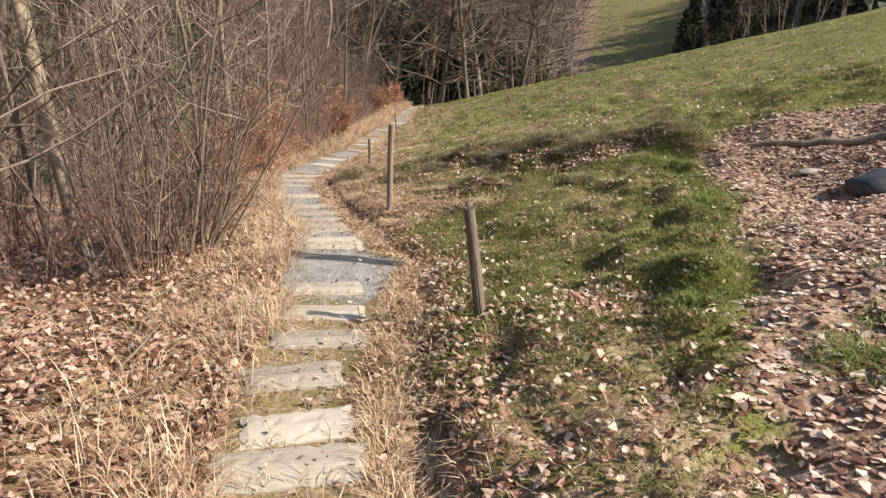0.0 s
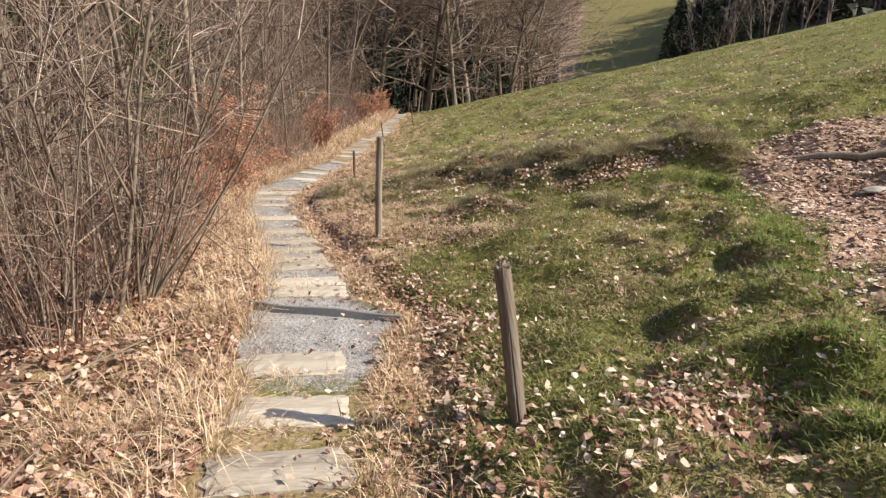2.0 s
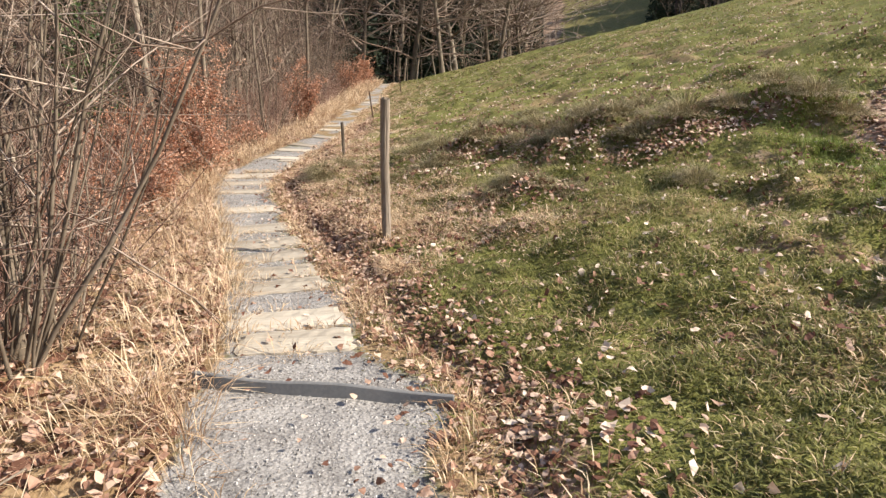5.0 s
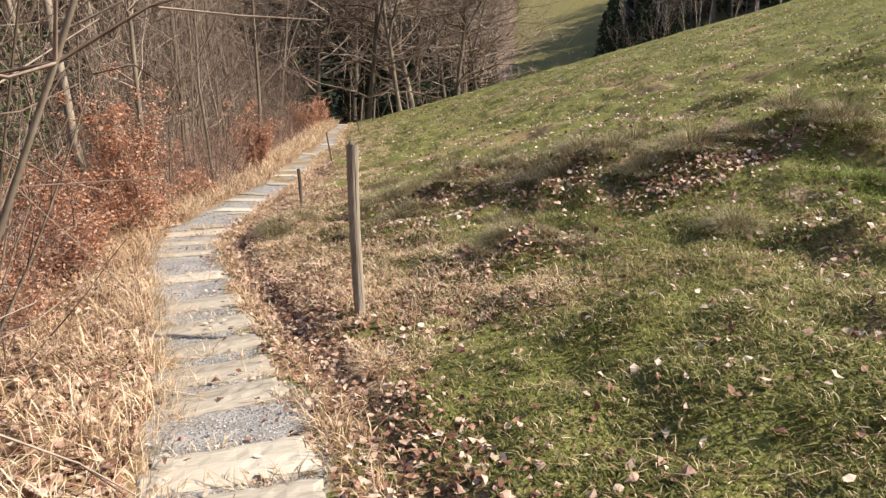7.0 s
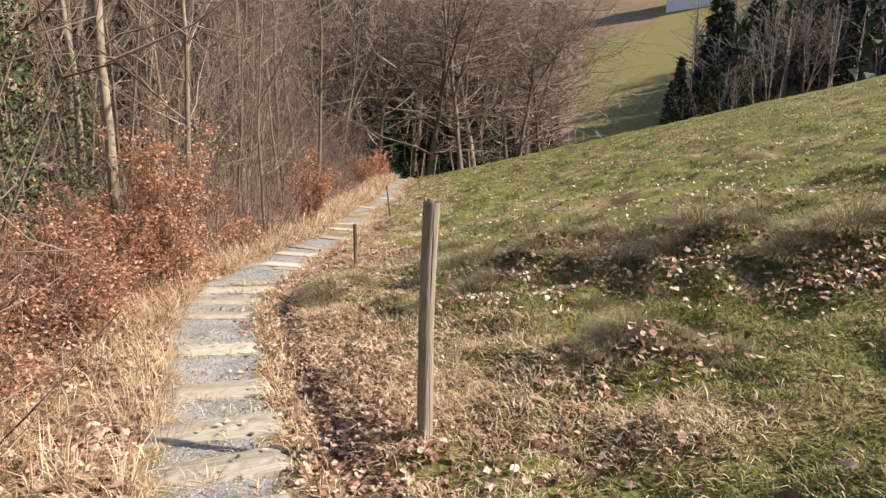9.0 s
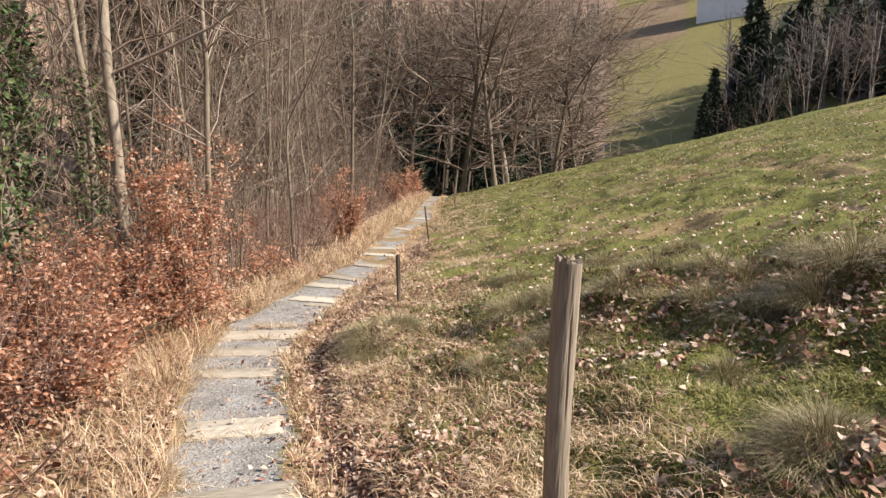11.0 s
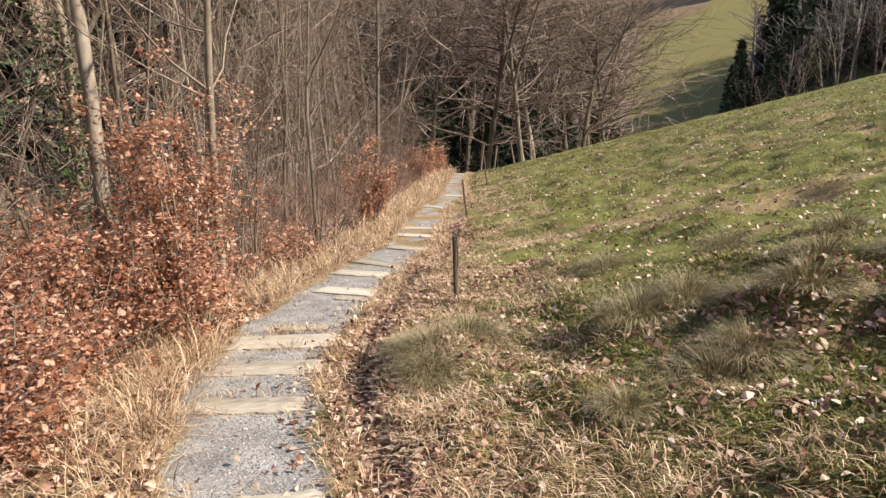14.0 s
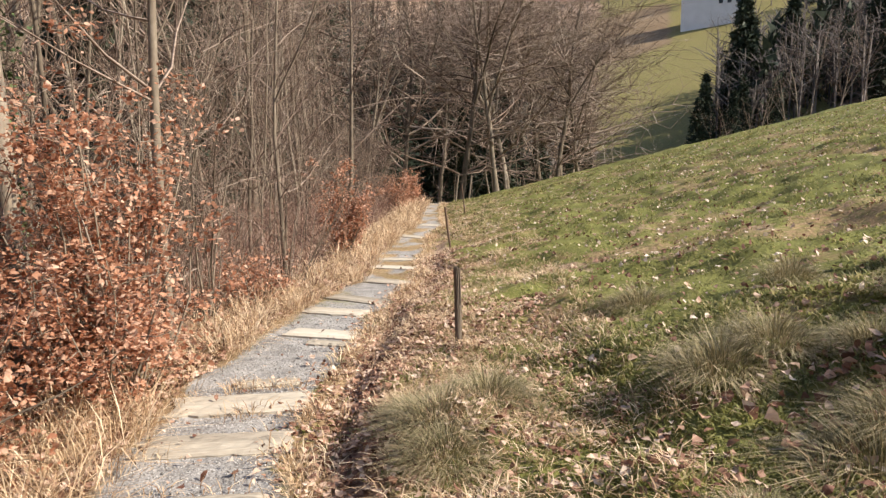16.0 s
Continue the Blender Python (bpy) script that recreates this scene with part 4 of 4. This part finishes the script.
n = 30000
x, y = rl.uniform(1.0, 7.0, n), rl.uniform(1.5, 12.8, n)
keep = x > litter_edge(y) + 0.15 * rl.standard_normal(n)
x, y = x[keep], y[keep]
tagged(new("leaf_litter", leaves("leaf_litter", on_ground(x, y, 0.008), rl.uniform(0.035, 0.09, len(x)), 0.2, LITTER, rl, 0.45)), "pale dry fallen leaves covering the hollow", "fallen leaves", kind="stuff")
n = 33000
y = 2 + 24 * rl.random(n) ** 1.4
l = 3.6 * rl.random(n) ** 1.3
x = path_x(y) - half(y) - 0.08 - l
tagged(new("wood_edge_leaves", leaves("wood_edge_leaves", on_ground(x, y, 0.012) + np.stack([0 * x, 0 * x, 0.05 * rl.random(n) ** 3], 1), rl.uniform(0.028, 0.085, n), 0.6, BROWN_LITTER, rl, 0.8)), "brown fallen leaves along the wood's edge", "fallen leaves", kind="stuff")
n = 11000
y = 2 + 22 * rl.random(n) ** 0.85
x = path_x(y) + half(y) + 0.38 + 0.22 * rl.standard_normal(n)
tagged(new("groove_leaves", leaves("groove_leaves", on_ground(x, y, 0.015), rl.uniform(0.025, 0.065, n), 0.6, BROWN_LITTER, rl, 0.8)), "brown leaves caught in the groove beside the path", "fallen leaves", kind="stuff")
n = 17000
y = 2 + 34 * rl.random(n) ** 1.2
x = path_x(y) + 0.8 + rl.uniform(0, 1, n) ** 1.3 * (4 + y * 0.35)
keep = value_noise(x * 0.9, y * 0.9, 17) + 0.35 * rl.standard_normal(n) > 0.12
x, y = x[keep], y[keep]
far_y = 12 + 30 * rl.random(9000)
x = np.concatenate([x, path_x(far_y) + 1.0 + rl.random(9000) * (4 + 0.45 * far_y)])
y = np.concatenate([y, far_y])
for mx, my in ((0.55, 10.92), (2.2, 11.75), (-0.05, 13.85), (1.2, 14.0), (0.6, 14.1), (1.5, 12.7), (0.3, 12.9), (2.9, 12.0), (1.2, 5.2), (-0.3, 13.2)):
    x = np.concatenate([x, mx + rl.normal(0, 0.24, 130)])
    y = np.concatenate([y, my + rl.normal(0, 0.16, 130)])
drift = np.random.default_rng(41)
for k in range(7):
    my = drift.uniform(2.6, 10.5)
    mx = float(path_x(my)) + 0.9 + drift.uniform(0, 0.55) * my * 0.75
    size, many = drift.uniform(0.2, 0.5), int(drift.uniform(25, 80))
    x = np.concatenate([x, mx + drift.normal(0, size, many)])
    y = np.concatenate([y, my + drift.normal(0, size * 0.6, many)])
for mx, my, mr, mh in MOUNDS[1:]:
    k = 110 if mr > 0.33 else 8 if my < 5 else 15
    x = np.concatenate([x, mx + 0.1 - mr * 0.5 + rl.normal(0, mr * 0.75, k)])
    y = np.concatenate([y, my - mr * 0.5 + rl.normal(0, mr * 0.5, k)])
tagged(new("meadow_leaves", leaves("meadow_leaves", on_ground(x, y, 0.022), rl.uniform(0.022, 0.07, len(x)) * (1 + 0.012 * np.clip(y - 9, 0, 40)), 0.8, LITTER, rl, 0.8)), "scattered pale leaves lying in the meadow grass", "fallen leaves", kind="stuff")

n = 260
y = 2.4 + 16 * rl.random(n)
x = path_x(y) + (half(y) + 0.05) * np.clip(rl.normal(0, 0.75, n), -1.3, 1.3)
tagged(new("path_leaves", leaves("path_leaves", on_ground(x, y, 0.045), rl.uniform(0.02, 0.055, n), 0.4, LITTER, rl, 0.8)), "few brown leaves and scraps lying on the path", "fallen leaves", kind="stuff")

n = 8500
y = 9.5 + 8.5 * rl.random(n)
x = path_x(y) + half(y) + 0.3 + 1.5 * rl.random(n) ** 1.4
keep = value_noise(x * 1.8, y * 1.8, 90) + 0.2 * rl.standard_normal(n) > -0.05
x, y = x[keep], y[keep]
x, y = np.concatenate([x, rl.uniform(-0.02, 1.5, 600)]), np.concatenate([y, rl.uniform(2.2, 4.9, 600)])
tagged(new("bank_leaves", leaves("bank_leaves", on_ground(x, y, 0.02), rl.uniform(0.02, 0.06, len(x)), 0.7, BROWN_LITTER, rl, 0.9)), "reddish-brown leaves matted into the path's bank", "fallen leaves", kind="stuff")
hx, hy, hz = [], [], []
for mx, my, wide, tall in ((0.5, 10.98, 0.15, 0.2), (2.25, 11.9, 0.16, 0.12), (1.35, 14.05, 0.2, 0.12), (0.75, 14.15, 0.18, 0.12), (1.95, 14.2, 0.2, 0.14), (-0.1, 14.05, 0.15, 0.1), (1.2, 12.9, 0.14, 0.12), (2.9, 12.1, 0.18, 0.12), (1.3, 4.8, 0.1, 0.03)):
    hx.append(mx + rl.normal(0, wide * 2.1, 230)), hy.append(my + rl.normal(0, wide * 1.5, 230)), hz.append(0.5 * tall * rl.random(230) ** 2)
hx, hy, hz = np.concatenate(hx), np.concatenate(hy), np.concatenate(hz)
tagged(new("leaf_heaps", leaves("leaf_heaps", on_ground(hx, hy, 0.015) + np.stack([0 * hx, 0 * hx, hz], 1), rl.uniform(0.03, 0.08, len(hx)), 1.0, BROWN_LITTER, rl, 0.9)), "reddish-brown leaves blown into heaps against the tussocks", "fallen leaves", kind="stuff")
for x0, y0, turn, long, up in ((-2.1, 3.1, 20, 1.1, 0.05), (-1.6, 4.0, 100, 0.7, 0.04), (-4.6, 13.9, 35, 1.3, 0.5), (-2.6, 8.6, 160, 0.8, 0.1), (-2.2, 5.6, 60, 0.9, 0.06)):
    t = Tubes()
    line = grow(rl, (0, 0, 0.02), (math.cos(radians(turn)), math.sin(radians(turn)), up), long, 7, 0.07)
    t.add(line, np.linspace(0.012, 0.004, 8), 5)
    t.add(grow(rl, line[3], (math.cos(radians(turn + 40)), math.sin(radians(turn + 40)), up), long * 0.35, 4, 0.1), np.linspace(0.006, 0.002, 5), 4)
    ob = tagged(new("fallen_branch", t.mesh("fallen_branch", BARK)), "pale dead branch lying on the leaf litter", "branch", "fallen branches by the path")
    ob.location = (x0, y0, float(height(x0, y0)) + 0.01)

for x0, y0, tall, bow in ((-0.40, 9.5, 0.36, 0.04), (-1.62, 16.35, 0.3, 0.16), (-1.0, 12.3, 0.25, 0.06)):
    t = Tubes()
    q = np.linspace(0, 1, 7)
    t.add(np.stack([bow * q ** 2, 0.02 * q, tall * q - 0.02], 1), np.linspace(0.004, 0.0018, 7), 5)
    ob = tagged(new("dry_stalk", t.mesh("dry_stalk", STRAW)), "single pale dry stalk standing in the grass", "stalk", "dry stalks in the grass")
    ob.location = (x0, y0, float(height(x0, y0)))

log = Tubes()
lx = np.linspace(4.6, 7.0, 12)
ly = 11.25 - 0.45 * (lx - 4.6)
log.add(np.stack([lx, ly, height(lx, ly) + 0.05], 1), np.linspace(0.045, 0.065, 12), 9, 0.06, rl)
tagged(new("log", log.mesh("log", BARK)), "barkless grey log lying in dead leaves", "log")


def rock(name, rng, size, mat, label):
    bm = bmesh.new()
    bmesh.ops.create_icosphere(bm, subdivisions=3, radius=1)
    for v in bm.verts:
        k = 1 + 0.28 * noise.noise(v.co * 1.3 + Vector((rng.uniform(0, 9),) * 3) * 0 + Vector((size[0] * 7, 0, 0))) + 0.1 * noise.noise(v.co * 3.5)
        v.co = Vector((v.co.x * size[0], v.co.y * size[1], max(v.co.z, -0.4) * size[2])) * k
    return tagged(new(name, bm_mesh(name, bm, mat, True)), label, "stone")


r1 = rock("dark_stone", rl, (0.5, 0.36, 0.24), ROCK, "dark blue-grey boulder among dead leaves")
r1.location = (5.4, 8.9, float(height(5.4, 8.9)) + 0.03)
r2 = rock("pale_stone", rl, (0.2, 0.08, 0.05), PALE_ROCK, "flat pale stone lying in dead leaves")
r2.location = (4.95, 9.95, float(height(4.95, 9.95)) + 0.02)

# ---- grass ----
rg = np.random.default_rng(9)
n = 27000
y = np.where(rg.random(n) < 0.66, 1.8 + 14 * rg.random(n) ** 0.9, 6 + 38 * rg.random(n) ** 1.3)
x = path_x(y) + half(y) + 0.15 + rg.random(n) ** 1.2 * (2.8 + 0.56 * y)
patchy = value_noise(x * 0.8, y * 0.8, 30) + 0.5 * value_noise(x * 2.3, y * 2.3, 31)
worn = value_noise(x * 2.1, y * 3.0, 91) + 0.45 * value_noise(x * 4.5, y * 6.0, 92)
keep = (worn + 0.06 * rg.standard_normal(n) < 0.32) & ~((y < 4.9) & (x < 1.35) & (rg.random(n) < 0.3))
keep &= ((x < litter_edge(y) - 0.05 + 0.15 * rg.standard_normal(n)) | (y > 12.5) | (rg.random(n) < 0.03)) & (patchy + 0.25 * rg.standard_normal(n) > -0.3) & ~((x < path_x(y) + half(y) + 0.9 + 1.3 * rg.random(n)) & (y > 8.5) & (y < 26) & (rg.random(n) < 0.8))
x, y = x[keep], y[keep]
ny_ = 3.5 + 12.5 * rg.random(9500)
nx_ = path_x(ny_) + half(ny_) + 0.3 + rg.random(9500) * 4.2
near = (nx_ < litter_edge(ny_) - 0.1) & ~((ny_ > 9) & (nx_ < path_x(ny_) + half(ny_) + 1.2))
x, y = np.concatenate([x, nx_[near]]), np.concatenate([y, ny_[near]])
tuft_h = np.repeat(rg.uniform(0.5, 1.25, len(x)), 18)
x, y, out = tufts(rg, x, y, 18, 0.1)
far_k = 1 + step01(6, 40, y) * 1.3
m = len(x)
tagged(new("meadow_grass", blades("meadow_grass", on_ground(x, y, -0.01), rg.uniform(0.025, 0.07, m) * tuft_h * far_k, rg.uniform(0.005, 0.011, m) * far_k ** 1.6, rg.uniform(0.4, 1.3, m), GRASS, rg, out)), "short winter meadow grass, green and yellowed", "grass", kind="stuff")

# lusher green rim along the hollow and on the hummocks
n = 1500
y = rg.uniform(4.3, 13, n)
x = litter_edge(np.minimum(y, 11.8)) - 0.3 + 0.28 * rg.standard_normal(n)
for cx, cy in ((2.4, 4.0), (2.8, 4.5), (2.2, 3.5)):
    x, y = np.concatenate([x, rg.normal(cx, 0.16, 60)]), np.concatenate([y, rg.normal(cy, 0.16, 60)])
n = len(x)
keep = value_noise(x * 1.2, y * 1.2, 33) + 0.2 * rg.standard_normal(n) > -0.1
x, y, out = tufts(rg, x[keep], y[keep], 18, 0.05)
n = len(x)
tagged(new("lush_grass", blades("lush_grass", on_ground(x, y, -0.01), rg.uniform(0.04, 0.12, n), rg.uniform(0.004, 0.009, n), rg.uniform(0.3, 1.2, n), LUSH, rg, out)), "lush green grass rim along the leafy hollow", "grass", kind="stuff")

# dry straw beside the path
n = 6000
y = 1.5 + 44 * rg.random(n) ** 1.5
left = rg.random(n) < 0.62
l = np.where(left, np.abs(rg.normal(0.0, 0.55, n)), 0)
x = np.where(left, path_x(y) - half(y) - l, path_x(y) + half(y) + 0.06 + np.abs(rg.normal(0, 0.14, n)))
clump = value_noise(x * 2.2, y * 2.2, 40)
keep = (clump + 0.25 * rg.standard_normal(n) > -0.12) & ~(left & (y < 5.0) & (rg.random(n) < 0.55))
sx, sy_ = [], []
for xl, yl, xr, yr, deep in STEPS[:18]:
    u = rg.random(16) * 1.1 - 0.05
    sx.append(xl + u * (xr - xl)), sy_.append(yl + u * (yr - yl) + np.where(rg.random(16) < 0.7, -0.5, 0.5) * (deep + 0.05))
sx, sy_ = np.concatenate(sx), np.concatenate(sy_)
x, y, keep, left = np.concatenate([x, sx]), np.concatenate([y, sy_]), np.concatenate([keep, rg.random(len(sx)) < 0.75]), np.concatenate([left, np.zeros(len(sx), bool)])
left = np.repeat(left[keep], 15)
x, y, out = tufts(rg, x[keep], y[keep], 15, 0.045)
m = len(x)
tuft_h = np.repeat(rg.uniform(0.5, 1.3, m // 15), 15)
hgt = np.where(left, rg.uniform(0.08, 0.36, m) * (1 + 0.3 * step01(9, 13, y)), rg.uniform(0.05, 0.16, m)) * tuft_h * (1 + 0.3 * step01(10, 40, y))
tagged(new("dry_grass", blades("dry_grass", on_ground(x, y, -0.01), hgt, rg.uniform(0.003, 0.007, m) * (1 + 1.2 * step01(8, 40, y)), rg.uniform(0.3, 1.3, m), STRAW, rg, out)), "straw-coloured dry grass along the path's edges", "grass", kind="stuff")
n = 6800
y = 9.3 + 30 * rg.random(n) ** 1.7
x = path_x(y) + half(y) + 0.52 + rg.random(n) ** 1.4 * 1.6
x, y = np.concatenate([x, rg.uniform(-0.15, 1.4, 240), rg.uniform(-0.3, 2.6, 750)]), np.concatenate([y, rg.uniform(2.3, 5.0, 240), rg.uniform(5.4, 10.2, 750)])
n = len(x)
keep = value_noise(x * 1.7, y * 1.7, 44) + 0.2 * rg.standard_normal(n) > -0.05
x, y, out = tufts(rg, x[keep], y[keep], 14, 0.05)
m = len(x)
tagged(new("bleached_grass", blades("bleached_grass", on_ground(x, y, -0.01), rg.uniform(0.05, 0.17, m) * np.where((y < 10.2) & (x > path_x(y) + half(y) + 0.6), 0.6, 1.0), rg.uniform(0.003, 0.007, m), rg.uniform(0.6, 1.4, m), STRAW, rg, out)), "bleached matted grass on the path's bank", "grass", kind="stuff")


def tussock(rng, count, tall):
    a, r = rng.uniform(0, 2 * np.pi, count), 0.2 * np.sqrt(rng.random(count))
    root = np.stack([r * np.cos(a), r * np.sin(a), np.full(count, -0.02)], 1)
    dome = tall * (1.15 - 2.6 * r)
    return blades("blades", root, rng.uniform(0.5, 1.0, count) * dome, rng.uniform(0.002, 0.0045, count), np.clip(0.25 + 6 * r * rng.uniform(0.4, 1.6, count), 0.2, 1.8), RUSH, rng, a)


tuss = [tagged(new("grass_tussock", tussock(rg, 1300, 0.27 + 0.05 * k)), "dark tussock of coarse rush grass in the meadow", "grass tussock", "rush tussocks in the meadow") for k in range(3)]
for x, y, s in ((1.45, 13.2, 1.2), (1.1, 13.4, 1.0), (2.1, 12.5, 1.1), (2.6, 12.5, 1.2), (3.1, 12.4, 1.0), (3.6, 12.5, 1.2), (0.9, 13.9, 1.0), (0.3, 14.2, 1.0), (0.15, 14.6, 0.8), (-0.55, 14.7, 1.0), (-0.2, 14.9, 0.9),
                (0.75, 15.0, 1.0), (1.2, 14.6, 1.1), (1.6, 13.9, 1.0), (-1.95, 14.6, 0.9), (-1.7, 14.9, 0.9), (-2.1, 15.0, 0.7), (0.6, 12.6, 0.8), (0.42, 11.12, 0.85), (0.55, 11.2, 0.7), (1.3, 14.25, 1.0), (1.9, 14.35, 1.1), (2.5, 13.9, 1.1), (1.0, 10.9, 0.7), (0.7, 11.0, 0.6), (2.0, 10.4, 0.7), (-0.9, 13.4, 0.6),
                (1.3, 15.9, 0.9), (0.5, 16.2, 0.8), (-0.42, 16.67, 1.0), (-0.36, 13.68, 1.15), (-0.15, 13.85, 0.9), (3.75, 11.9, 1.2), (3.95, 11.6, 1.0), (1.75, 13.4, 1.2), (1.95, 13.1, 1.0), (-1.92, 14.3, 0.8), (0.52, 11.25, 0.9)):
    k = int(abs(x * 10)) % 3
    copy_thing(tuss[k], pose(x, y, float(height(x, y)), 0, 0, x * 90) @ Matrix.Scale(s * 1.05, 4))

# gravel on the path
n = 20000
y = 2.4 + 17 * rg.random(n) ** 1.1
x = path_x(y) + half(y) * rg.uniform(-1.05, 1.05, n)
keep = np.ones(n, bool)
for xl, yl, xr, yr, deep in STEPS:
    u = (x - xl) / (xr - xl)
    keep &= ~((np.abs(y - yl - u * (yr - yl)) < deep * 0.5) & (u > -0.02) & (u < 1.02))
keep &= (y > 5.7) | (rg.random(n) < 0.12)
x, y = x[keep], y[keep]
n = len(x)
base = np.array([[1, 0, 0], [-1, 0, 0], [0, 1, 0], [0, -1, 0], [0, 0, 0.7], [0, 0, -0.7]], float)
tri = np.array([[0, 2, 4], [2, 1, 4], [1, 3, 4], [3, 0, 4], [2, 0, 5], [1, 2, 5], [3, 1, 5], [0, 3, 5]])
size = rg.uniform(0.003, 0.009, n)
sv = base[None] * (size[:, None, None] * rg.uniform(0.6, 1.3, (n, 1, 3)))
ang = rg.uniform(0, 2 * np.pi, n)
ca, sa = np.cos(ang)[:, None], np.sin(ang)[:, None]
sv = np.stack([sv[..., 0] * ca - sv[..., 1] * sa, sv[..., 0] * sa + sv[..., 1] * ca, sv[..., 2]], -1) + on_ground(x, y, 0.002)[:, None, :]
tagged(new("gravel", fast_mesh("gravel", sv.reshape(-1, 3), (np.arange(n)[:, None, None] * 6 + tri[None]).reshape(-1, 3), STONE)), "grey crushed gravel lying on the footpath", "gravel", kind="stuff")

# the first of each kind stood at the origin only to be copied
for ob in (*saplings, *trees, *light_saplings, *light_trees, *hazels, *brush, *big_shapes, *spruces):
    for o in (*ob.children_recursive, ob):
        bpy.data.objects.remove(o)
for ob in tuss:
    bpy.data.objects.remove(ob)
